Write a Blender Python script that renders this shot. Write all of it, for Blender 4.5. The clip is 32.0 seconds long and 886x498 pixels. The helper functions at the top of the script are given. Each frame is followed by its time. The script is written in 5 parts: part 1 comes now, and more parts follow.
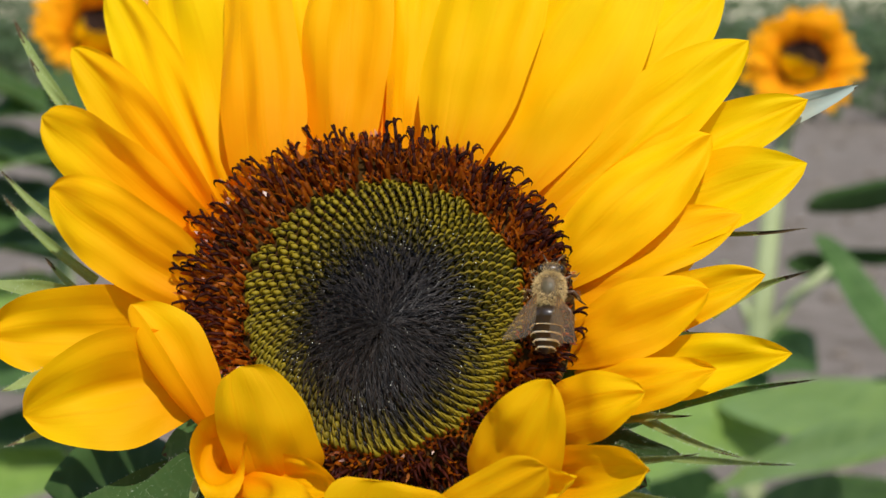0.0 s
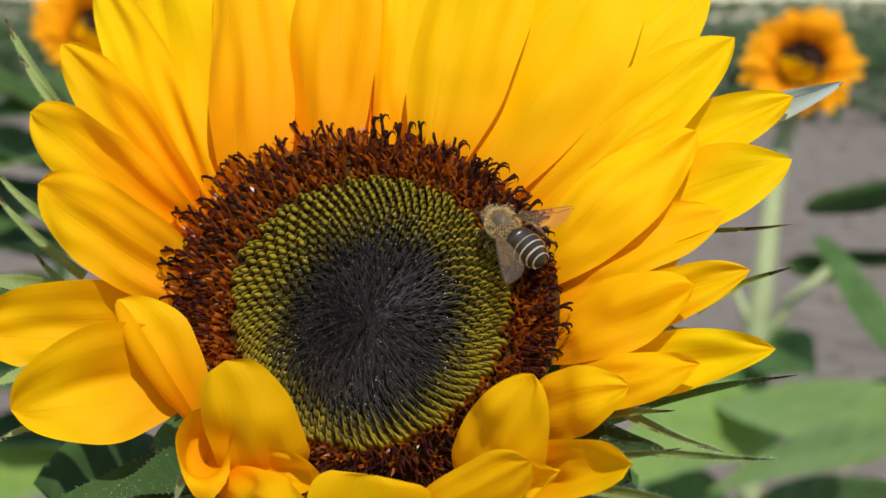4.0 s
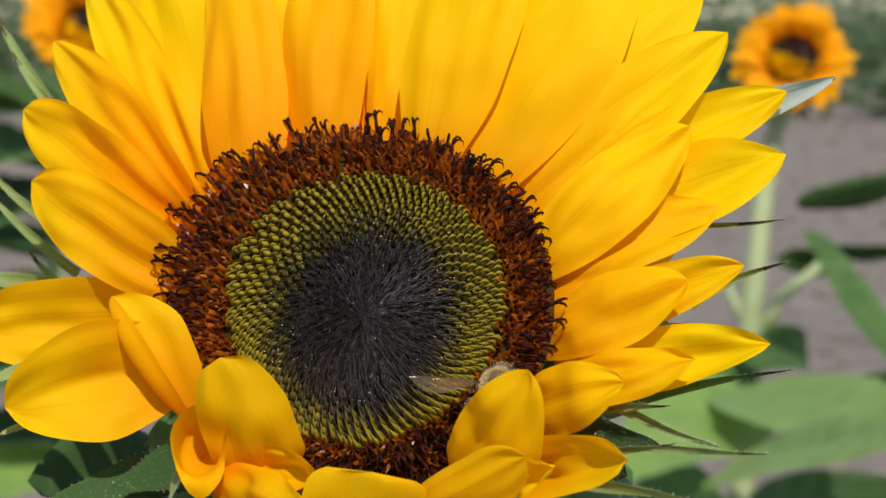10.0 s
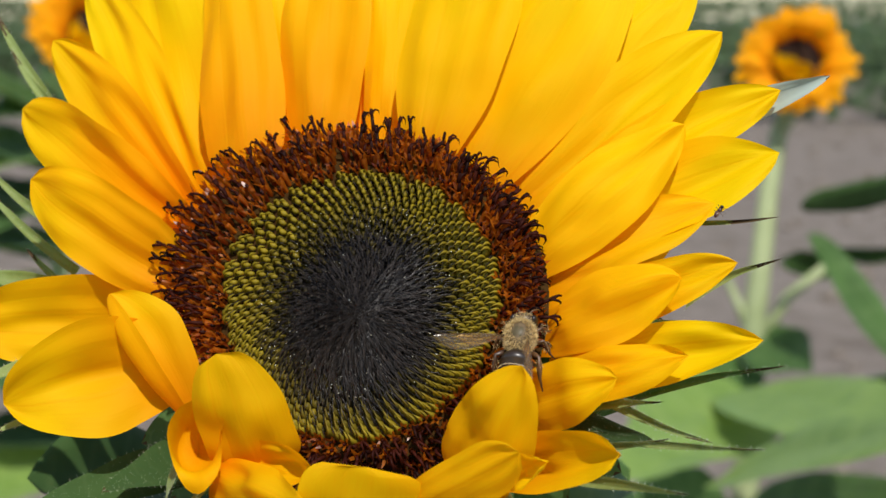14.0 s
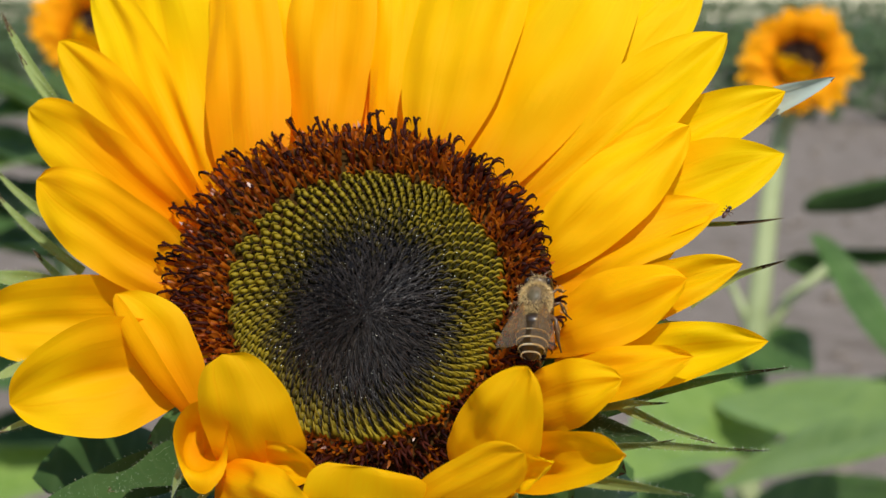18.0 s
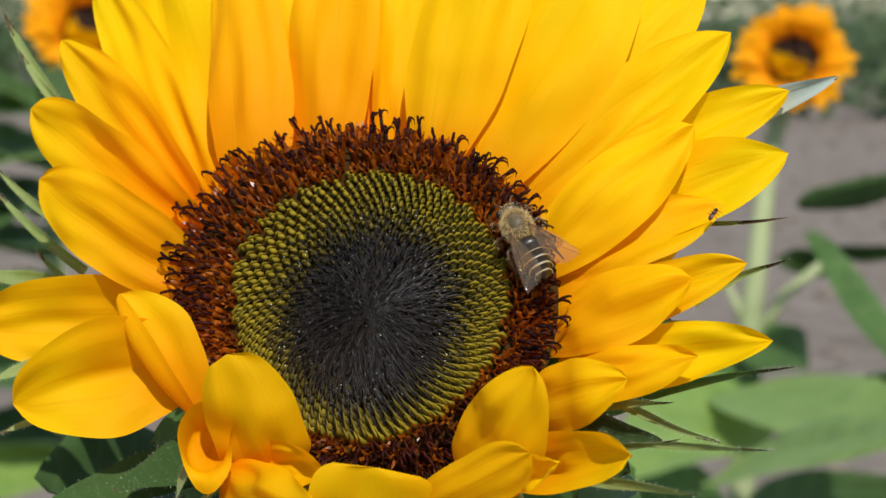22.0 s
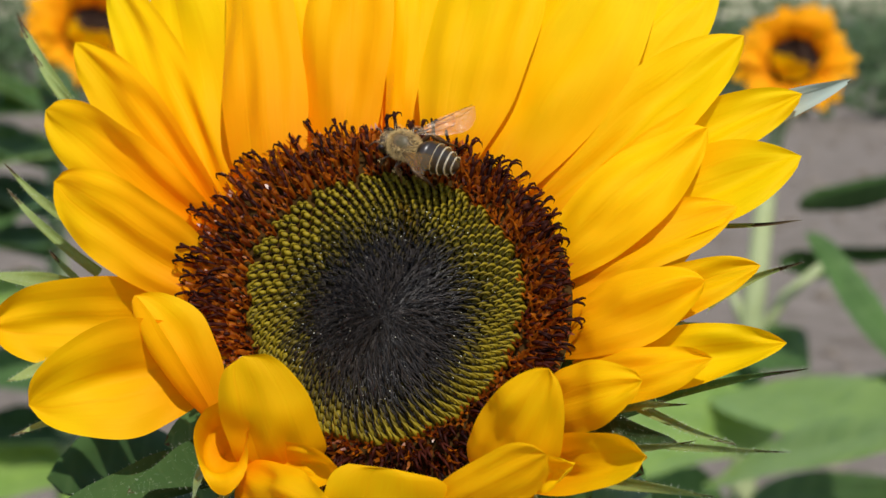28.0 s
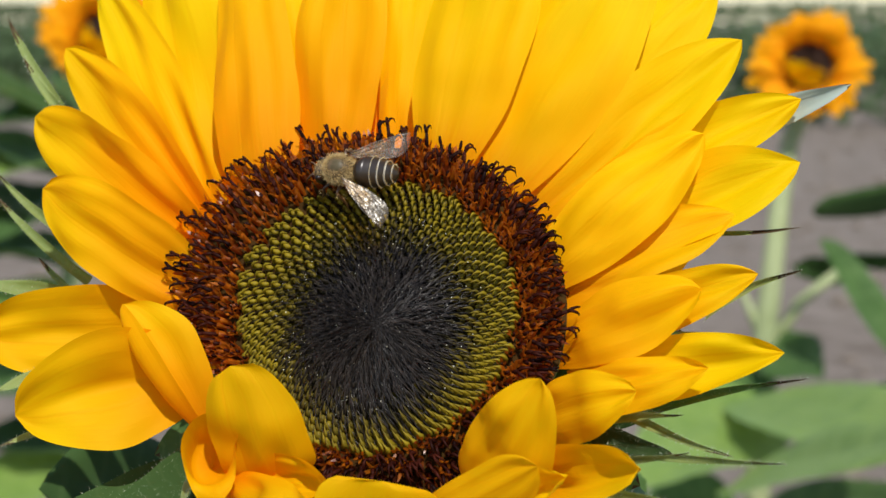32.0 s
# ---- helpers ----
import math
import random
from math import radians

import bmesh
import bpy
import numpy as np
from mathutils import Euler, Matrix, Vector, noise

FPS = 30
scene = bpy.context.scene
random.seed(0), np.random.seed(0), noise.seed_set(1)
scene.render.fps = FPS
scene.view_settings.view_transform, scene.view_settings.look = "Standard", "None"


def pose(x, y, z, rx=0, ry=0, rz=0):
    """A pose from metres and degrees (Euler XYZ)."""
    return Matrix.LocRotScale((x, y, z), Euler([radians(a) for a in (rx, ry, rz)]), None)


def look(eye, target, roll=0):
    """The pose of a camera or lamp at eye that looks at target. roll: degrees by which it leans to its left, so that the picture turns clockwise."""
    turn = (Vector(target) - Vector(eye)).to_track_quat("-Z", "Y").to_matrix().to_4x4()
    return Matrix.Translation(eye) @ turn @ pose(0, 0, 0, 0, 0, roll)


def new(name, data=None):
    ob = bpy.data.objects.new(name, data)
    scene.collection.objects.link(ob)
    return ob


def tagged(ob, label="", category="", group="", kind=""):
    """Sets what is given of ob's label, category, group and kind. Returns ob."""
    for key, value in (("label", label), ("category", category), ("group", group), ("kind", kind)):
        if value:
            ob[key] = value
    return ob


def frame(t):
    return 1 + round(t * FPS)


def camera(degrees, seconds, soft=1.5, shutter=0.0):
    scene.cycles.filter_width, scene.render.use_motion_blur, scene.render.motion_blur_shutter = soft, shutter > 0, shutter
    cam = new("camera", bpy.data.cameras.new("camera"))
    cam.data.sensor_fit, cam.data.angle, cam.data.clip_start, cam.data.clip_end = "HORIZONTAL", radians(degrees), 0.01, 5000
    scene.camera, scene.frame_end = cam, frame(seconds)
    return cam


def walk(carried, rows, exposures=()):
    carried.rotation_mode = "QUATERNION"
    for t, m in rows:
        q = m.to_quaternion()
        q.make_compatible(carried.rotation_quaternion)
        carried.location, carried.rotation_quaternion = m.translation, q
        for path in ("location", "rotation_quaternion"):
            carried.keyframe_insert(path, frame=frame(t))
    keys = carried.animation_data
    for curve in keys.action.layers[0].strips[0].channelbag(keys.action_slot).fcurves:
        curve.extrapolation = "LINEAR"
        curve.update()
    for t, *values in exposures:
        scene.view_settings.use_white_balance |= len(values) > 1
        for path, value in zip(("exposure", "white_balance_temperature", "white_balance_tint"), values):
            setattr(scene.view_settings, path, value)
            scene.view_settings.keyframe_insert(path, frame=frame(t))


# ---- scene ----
# The camera: near macro view of one flower head, held by a person.
cam = camera(26, 32.0, soft=1.5)
cam.data.dof.use_dof = True
cam.data.dof.focus_distance = 0.245
cam.data.dof.aperture_fstop = 42.0
walk(cam, [
    (0, pose(-0.00275, 0.00351, 1.20115, 82.748, -0.031, -0.084)),
    (0.5, pose(-0.00404, 0.00305, 1.20127, 82.729, -0.067, -0.422)),
    (1, pose(-0.00140, 0.00396, 1.20083, 82.777, -0.123, 0.118)),
    (1.5, pose(-0.00318, 0.00240, 1.20114, 82.742, -0.107, -0.385)),
    (2, pose(-0.00197, 0.00472, 1.20087, 82.708, -0.079, -0.150)),
    (2.5, pose(-0.00181, 0.00206, 1.20066, 82.818, -0.084, -0.211)),
    (3, pose(-0.00138, 0.00292, 1.20076, 82.747, -0.061, -0.182)),
    (3.5, pose(-0.00079, 0.00233, 1.20046, 82.812, -0.148, -0.055)),
    (5.5, pose(-0.00092, 0.00302, 1.20073, 82.696, 0.001, -0.006)),
    (6, pose(-0.00144, 0.00116, 1.20030, 82.825, 0.015, -0.248)),
    (6.5, pose(-0.00106, 0.00278, 1.20058, 82.712, 0.034, -0.234)),
    (7, pose(-0.00059, 0.00066, 1.20011, 82.865, 0.007, -0.124)),
    (7.5, pose(-0.00161, 0.00222, 1.20058, 82.722, -0.017, -0.305)),
    (8, pose(-0.00050, 0.00126, 1.20007, 82.832, 0.086, 0.000)),
    (8.5, pose(-0.00221, 0.00125, 1.20067, 82.695, -0.022, -0.383)),
    (9, pose(-0.00043, 0.00189, 1.20021, 82.770, 0.014, -0.009)),
    (9.5, pose(-0.00084, 0.00082, 1.20012, 82.813, 0.082, -0.196)),
    (10, pose(-0.00115, 0.00254, 1.20046, 82.686, 0.038, -0.312)),
    (10.5, pose(0.00003, 0.00081, 1.19988, 82.860, -0.010, -0.086)),
    (11, pose(-0.00106, 0.00121, 1.20046, 82.713, 0.004, -0.354)),
    (11.5, pose(0.00000, 0.00058, 1.20001, 82.810, 0.020, -0.121)),
    (12, pose(-0.00046, 0.00104, 1.20003, 82.777, 0.068, -0.225)),
    (12.5, pose(-0.00071, 0.00008, 1.20009, 82.794, 0.013, -0.270)),
    (13, pose(0.00009, 0.00050, 1.20017, 82.752, 0.014, -0.119)),
    (13.5, pose(-0.00066, 0.00033, 1.20014, 82.760, 0.024, -0.306)),
    (14, pose(0.00018, 0.00076, 1.19993, 82.785, 0.049, -0.138)),
    (14.5, pose(-0.00030, 0.00049, 1.20008, 82.768, 0.011, -0.233)),
    (16.5, pose(-0.00036, 0.00080, 1.20007, 82.769, 0.023, -0.117)),
    (17, pose(-0.00076, 0.00023, 1.20011, 82.776, 0.044, -0.180)),
    (17.5, pose(-0.00108, 0.00060, 1.20024, 82.737, 0.017, -0.258)),
    (18, pose(-0.00031, 0.00041, 1.20004, 82.793, -0.011, -0.080)),
    (18.5, pose(-0.00121, 0.00029, 1.20028, 82.737, 0.036, -0.301)),
    (19, pose(-0.00038, 0.00008, 1.20003, 82.790, -0.021, -0.124)),
    (19.5, pose(-0.00139, -0.00121, 1.20042, 82.748, -0.040, -0.354)),
    (20, pose(-0.00000, 0.00000, 1.20000, 82.800, -0.000, -0.000)),
    (20.5, pose(-0.00199, -0.00069, 1.20067, 82.674, -0.060, -0.409)),
    (21, pose(-0.00099, -0.00016, 1.20011, 82.783, 0.004, -0.125)),
    (21.5, pose(-0.00115, -0.00148, 1.20040, 82.762, -0.092, -0.147)),
    (22, pose(-0.00179, 0.00069, 1.20036, 82.699, 0.002, -0.305)),
    (22.5, pose(-0.00085, -0.00133, 1.20016, 82.814, -0.054, -0.070)),
    (23, pose(-0.00196, 0.00032, 1.20041, 82.713, -0.041, -0.297)),
    (23.5, pose(-0.00162, -0.00190, 1.20028, 82.826, -0.002, -0.211)),
    (24, pose(-0.00129, -0.00021, 1.20057, 82.712, -0.093, -0.087)),
    (24.5, pose(-0.00242, -0.00095, 1.20039, 82.775, -0.103, -0.263)),
    (25, pose(-0.00164, -0.00038, 1.20058, 82.748, -0.085, 0.053)),
    (25.5, pose(-0.00396, -0.00032, 1.20073, 82.719, -0.178, -0.271)),
    (27.5, pose(-0.00305, 0.00079, 1.20114, 82.607, -0.325, -0.038)),
    (28, pose(-0.00379, -0.00020, 1.20065, 82.722, -0.047, -0.331)),
    (28.5, pose(-0.00158, 0.00048, 1.20043, 82.769, -0.120, 0.155)),
    (29, pose(-0.00409, -0.00008, 1.20123, 82.611, -0.164, -0.484)),
    (29.5, pose(-0.00161, 0.00054, 1.20030, 82.787, -0.032, 0.046)),
    (30, pose(-0.00255, -0.00001, 1.20090, 82.696, -0.195, -0.278)),
    (30.5, pose(-0.00161, 0.00161, 1.20028, 82.808, 0.034, -0.154)),
    (31, pose(-0.00072, 0.00193, 1.20048, 82.840, -0.021, 0.031)),
    (31.5, pose(-0.00283, 0.00385, 1.20115, 82.701, -0.120, -0.381)),
    (32, pose(-0.00067, 0.00368, 1.20035, 82.916, 0.037, 0.164)),
])

# ---- light: high sun over the camera's right shoulder, clear hazy sky ----
SUN_DIR = Vector((0.12, -0.62, 0.77)).normalized()
world = bpy.data.worlds.new("world")
scene.world = world
world.use_nodes = True
sky = world.node_tree.nodes.new("ShaderNodeTexSky")
sky.sky_type = "NISHITA"
sky.sun_disc = False
sky.sun_elevation = math.asin(SUN_DIR.z)
sky.sun_rotation = math.atan2(SUN_DIR.x, SUN_DIR.y)
sky.air_density, sky.dust_density = 1.0, 0.4
background = world.node_tree.nodes["Background"]
background.inputs["Strength"].default_value = 0.15
world.node_tree.links.new(sky.outputs[0], background.inputs[0])
sun_data = bpy.data.lights.new("sun", "SUN")
sun_data.energy = 4.5
sun_data.angle = radians(0.53)
sun_data.color = (1.0, 0.96, 0.9)
sun = new("sun", sun_data)
sun.matrix_world = look((0, 0, 6), Vector((0, 0, 6)) - SUN_DIR)
scene.view_settings.exposure = 0.04

MM = 0.001
rng = random.Random(7)


# ---- materials ----
class Nodes:
    """Short hand for building one node material."""

    def __init__(self, name):
        self.mat = bpy.data.materials.new(name)
        self.mat.use_nodes = True
        self.tree = self.mat.node_tree
        self.bsdf = self.tree.nodes["Principled BSDF"]
        self.out = self.tree.nodes["Material Output"]

    def add(self, kind, **values):
        node = self.tree.nodes.new(kind)
        for key, value in values.items():
            node.inputs[key.replace("_", " ")].default_value = value
        return node

    def link(self, a, b):
        self.tree.links.new(a, b)

    def noise(self, scale, detail=3.0, coords="Object", stretch=None, rough=0.55):
        tc = self.add("ShaderNodeTexCoord")
        src = tc.outputs[coords]
        if stretch:
            mp = self.add("ShaderNodeMapping")
            mp.inputs["Scale"].default_value = stretch
            self.link(src, mp.inputs["Vector"])
            src = mp.outputs[0]
        n = self.add("ShaderNodeTexNoise", Scale=scale, Detail=detail, Roughness=rough)
        self.link(src, n.inputs["Vector"])
        return n.outputs["Fac"]

    def ramp(self, fac, stops):
        r = self.tree.nodes.new("ShaderNodeValToRGB")
        el = r.color_ramp.elements
        while len(el) < len(stops):
            el.new(0.5)
        for e, (p, c) in zip(el, stops):
            e.position, e.color = p, (*c, 1)
        self.link(fac, r.inputs[0])
        return r.outputs[0]

    def mix(self, fac, a, b, blend="MIX"):
        m = self.tree.nodes.new("ShaderNodeMix")
        m.data_type, m.blend_type = "RGBA", blend
        for sock, v in ((m.inputs[0], fac), (m.inputs[6], a), (m.inputs[7], b)):
            if isinstance(v, (int, float)):
                sock.default_value = v
            elif isinstance(v, tuple):
                sock.default_value = (*v, 1)
            else:
                self.link(v, sock)
        return m.outputs[2]

    def bump(self, height, strength, distance):
        b = self.add("ShaderNodeBump", Strength=strength, Distance=distance)
        self.link(height, b.inputs["Height"])
        self.link(b.outputs[0], self.bsdf.inputs["Normal"])
        return b.outputs[0]

    def random(self):
        return self.tree.nodes.new("ShaderNodeObjectInfo").outputs["Random"]

    def island(self):
        return self.tree.nodes.new("ShaderNodeNewGeometry").outputs["Random Per Island"]

    def shade(self, color, rough=0.5, spec=0.4, sheen=0.0):
        b = self.bsdf
        if isinstance(color, tuple):
            b.inputs["Base Color"].default_value = (*color, 1)
        else:
            self.link(color, b.inputs["Base Color"])
        b.inputs["Roughness"].default_value = rough
        b.inputs["Specular IOR Level"].default_value = spec
        b.inputs["Sheen Weight"].default_value = sheen
        return self.mat

    def thin(self, color, amount, normal=None):
        """Let light through, as a leaf or petal does."""
        t = self.tree.nodes.new("ShaderNodeBsdfTranslucent")
        if isinstance(color, tuple):
            t.inputs[0].default_value = (*color, 1)
        else:
            self.link(color, t.inputs[0])
        if normal:
            self.link(normal, t.inputs["Normal"])
        m = self.tree.nodes.new("ShaderNodeMixShader")
        m.inputs[0].default_value = amount
        self.link(self.bsdf.outputs[0], m.inputs[1])
        self.link(t.outputs[0], m.inputs[2])
        self.link(m.outputs[0], self.out.inputs["Surface"])
        return self.mat


def petal_material(name, yellow, orange, deep, amount, glow=(1.0, 0.77, 0.4), reach=0.22):
    k = Nodes(name)
    uv = k.add("ShaderNodeUVMap")
    sep = k.add("ShaderNodeSeparateXYZ")
    k.link(uv.outputs[0], sep.inputs[0])
    along = k.ramp(sep.outputs[0], [(0.0, deep), (reach, orange), (reach + 0.43, yellow), (1.0, yellow)])
    veins = k.noise(1.0, 4, "UV", (0.9, 16.0, 1.0))
    big = k.noise(130.0, 2)
    fine = k.noise(1.0, 5, "UV", (5.0, 60.0, 1.0), 0.65)
    col = k.mix(k.ramp(veins, [(0.35, (0.0, 0.0, 0.0)), (0.75, (0.3, 0.3, 0.3))]), along, orange)
    col = k.mix(k.ramp(big, [(0.42, (0, 0, 0)), (0.75, (0.4, 0.4, 0.4))]), col, orange)
    col = k.mix(k.ramp(fine, [(0.42, (0, 0, 0)), (0.75, (0.4, 0.4, 0.4))]), col, orange)
    # two faint lengthwise creases, not in the same place on every petal; their shade is also tinted in
    shift = k.add("ShaderNodeMath")
    shift.operation = "MULTIPLY_ADD"
    shift.inputs[1].default_value = 0.14
    k.link(k.random(), shift.inputs[0])
    k.link(sep.outputs[1], shift.inputs[2])
    wander = k.add("ShaderNodeMath")
    wander.operation = "MULTIPLY_ADD"
    wander.inputs[1].default_value = 0.10
    k.link(k.noise(1.0, 2, "UV", (3.0, 0.6, 1.0)), wander.inputs[0])
    k.link(shift.outputs[0], wander.inputs[2])
    crease = k.ramp(wander.outputs[0], [(0.44, (0, 0, 0)), (0.466, (0.35, 0.35, 0.35)), (0.49, (0, 0, 0)), (0.68, (0, 0, 0)), (0.706, (0.25, 0.25, 0.25)), (0.735, (0, 0, 0))])
    col = k.mix(crease, col, orange)
    k.shade(col, 0.6, 0.08)
    groove = k.mix(1.0, k.mix(0.35, veins, fine), k.mix(0.85, (0, 0, 0), crease), "SUBTRACT")
    n = k.bump(groove, 0.25, 0.0004)
    return k.thin(k.mix(1.0, col, glow, "MULTIPLY"), amount, n)


PETAL = petal_material("petal", (0.92, 0.645, 0.001), (0.91, 0.515, 0.0008), (0.88, 0.30, 0.0006), 0.45)
PETAL_WARM = petal_material("petal_warm", (0.91, 0.575, 0.001), (0.90, 0.42, 0.0008), (0.88, 0.26, 0.0006), 0.45, reach=0.33)
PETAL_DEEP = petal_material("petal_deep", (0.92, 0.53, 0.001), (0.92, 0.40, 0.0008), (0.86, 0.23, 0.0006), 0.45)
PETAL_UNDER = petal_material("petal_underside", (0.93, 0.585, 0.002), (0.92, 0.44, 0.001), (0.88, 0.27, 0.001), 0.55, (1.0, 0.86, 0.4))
PETAL_FAR = petal_material("petal_orange", (0.88, 0.42, 0.004), (0.82, 0.28, 0.003), (0.60, 0.10, 0.002), 0.35)


def leaf_material(name, dark, light, vein, amount=0.3, rough=0.55, lines=0.22):
    k = Nodes(name)
    uv = k.add("ShaderNodeUVMap")
    sep = k.add("ShaderNodeSeparateXYZ")
    k.link(uv.outputs[0], sep.inputs[0])
    fine = k.noise(900.0, 3)
    big = k.noise(35.0, 3)
    col = k.mix(k.ramp(big, [(0.3, (0, 0, 0)), (0.7, (1, 1, 1))]), dark, light)
    col = k.mix(k.ramp(fine, [(0.4, (0, 0, 0)), (0.8, (0.35, 0.35, 0.35))]), col, light)
    wave = k.add("ShaderNodeTexWave", Scale=2.2, Distortion=1.5, Detail=1.0)
    k.link(uv.outputs[0], wave.inputs["Vector"])
    line = k.ramp(wave.outputs["Fac"], [(0.86, (0, 0, 0)), (1.0, (lines, lines, lines))])
    col = k.mix(line, col, vein)
    k.shade(col, rough, 0.22, 0.05)
    n = k.bump(big, 0.3, 0.002)
    return k.thin(k.mix(1.0, col, (1.0, 1.0, 0.35), "MULTIPLY"), amount, n)


LEAF = leaf_material("leaf", (0.045, 0.10, 0.022), (0.09, 0.17, 0.045), (0.16, 0.24, 0.09))
LEAF_PALE = leaf_material("leaf_pale", (0.16, 0.27, 0.05), (0.25, 0.37, 0.08), (0.31, 0.42, 0.13))
# the leaf green again, with shade put into the colour
LEAF_SHADED = leaf_material("leaf_shaded", (0.018, 0.045, 0.008), (0.035, 0.075, 0.015), (0.06, 0.10, 0.03), 0.08, 0.8)
BRACT = leaf_material("bract", (0.16, 0.22, 0.05), (0.31, 0.38, 0.13), (0.30, 0.36, 0.14), lines=0.0)
LEAF_SILVER = leaf_material("leaf_silver", (0.33, 0.40, 0.34), (0.44, 0.50, 0.46), (0.46, 0.52, 0.46), 0.2, 0.5, 0.0)
STEM = leaf_material("stem", (0.26, 0.30, 0.13), (0.37, 0.41, 0.21), (0.40, 0.44, 0.24), 0.1)
BRACT_TIP = Nodes("dry_tip").shade((0.065, 0.04, 0.016), 0.8, 0.15)
HAIR = Nodes("plant_hair").shade((0.50, 0.54, 0.38), 0.6)


def soil_material():
    k = Nodes("soil")
    a, b = k.noise(1.1, 5), k.noise(26.0, 6)
    col = k.mix(k.ramp(a, [(0.3, (0, 0, 0)), (0.7, (1, 1, 1))]), (0.165, 0.132, 0.102), (0.245, 0.208, 0.168))
    col = k.mix(k.ramp(b, [(0.35, (0.7, 0.7, 0.7)), (0.65, (0, 0, 0))]), col, (0.12, 0.094, 0.072))
    col = k.mix(k.ramp(k.noise(7.0, 4), [(0.4, (0, 0, 0)), (0.68, (0.8, 0.8, 0.8))]), col, (0.26, 0.215, 0.18))
    k.shade(col, 0.95, 0.15)
    k.bump(b, 0.9, 0.03)
    return k.mat


SOIL = soil_material()


def varied(name, a, b, rough, spec, per="random", thin=None, amount=0.3, scale=900.0):
    """Two tones, mixed piece by piece and by fine grain."""
    k = Nodes(name)
    pick = k.random() if per == "random" else k.island()
    col = k.mix(pick, a, b)
    grain = k.noise(scale, 3)
    col = k.mix(k.ramp(grain, [(0.35, (0.45, 0.45, 0.45)), (0.7, (0, 0, 0))]), col, a)
    k.shade(col, rough, spec)
    k.bump(grain, 0.3, 0.0001)
    if thin:
        k.thin(thin, amount)
    return k.mat


def pair(name, a, b, rough, spec, thin=None, amount=0.3):
    return [varied(name, a, b, rough, spec, "random", thin, amount), varied(name + "_many", a, b, rough, spec, "island", thin, amount)]


FLORET = pair("floret_tube", (0.04, 0.005, 0.002), (0.54, 0.155, 0.006), 0.34, 0.5, (0.85, 0.2, 0.008), 0.42)
# darker tubes, for most florets along the lower rim
DARK_TUBE = pair("dark_tube", (0.02, 0.004, 0.002), (0.16, 0.04, 0.004), 0.42, 0.4, (0.5, 0.12, 0.006), 0.25)
STYLE = pair("floret_style", (0.008, 0.002, 0.0015), (0.05, 0.009, 0.004), 0.5, 0.06)
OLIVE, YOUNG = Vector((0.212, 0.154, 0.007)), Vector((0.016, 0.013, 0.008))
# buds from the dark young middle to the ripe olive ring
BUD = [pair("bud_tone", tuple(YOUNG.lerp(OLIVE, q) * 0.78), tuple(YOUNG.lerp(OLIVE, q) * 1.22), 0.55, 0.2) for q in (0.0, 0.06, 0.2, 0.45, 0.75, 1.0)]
SPIKE = pair("chaff_bristle", (0.003, 0.0028, 0.0026), (0.06, 0.048, 0.041), 0.3, 0.3)
DISC_BASE = varied("disc_base", (0.02, 0.010, 0.003), (0.05, 0.025, 0.006), 0.9, 0.05)
DISC_GREEN = varied("disc_green", (0.06, 0.046, 0.005), (0.09, 0.068, 0.007), 0.9, 0.05)
POLLEN_GLINT = Nodes("pollen_glint").shade((0.85, 0.82, 0.65), 0.3, 0.8)


# ---- mesh helpers ----
def mesh_from(name, verts, faces, mats, index=None, uvs=None, smooth=True):
    me = bpy.data.meshes.new(name)
    me.from_pydata([tuple(v) for v in verts], [], faces)
    for m in mats if isinstance(mats, (list, tuple)) else [mats]:
        me.materials.append(m)
    if index is not None:
        me.polygons.foreach_set("material_index", index)
    me.polygons.foreach_set("use_smooth", [smooth] * len(me.polygons))
    if uvs is not None:
        layer = me.uv_layers.new(name="UVMap")
        loops = np.empty(len(me.loops), dtype=np.int32)
        me.loops.foreach_get("vertex_index", loops)
        layer.data.foreach_set("uv", np.asarray(uvs, dtype=np.float32)[loops].ravel())
    me.update()
    return me


def part(name, me, parent, label="", m=None, kind=""):
    ob = new(name, me)
    ob.parent = parent
    if m is not None:
        ob.matrix_basis = m
    return tagged(ob, label=label, kind=kind)


def thing(name, at, label, category, group="", kind=""):
    ob = new(name)
    ob.empty_display_size = 0.02
    ob.matrix_basis = at
    return tagged(ob, label, category, group, kind)


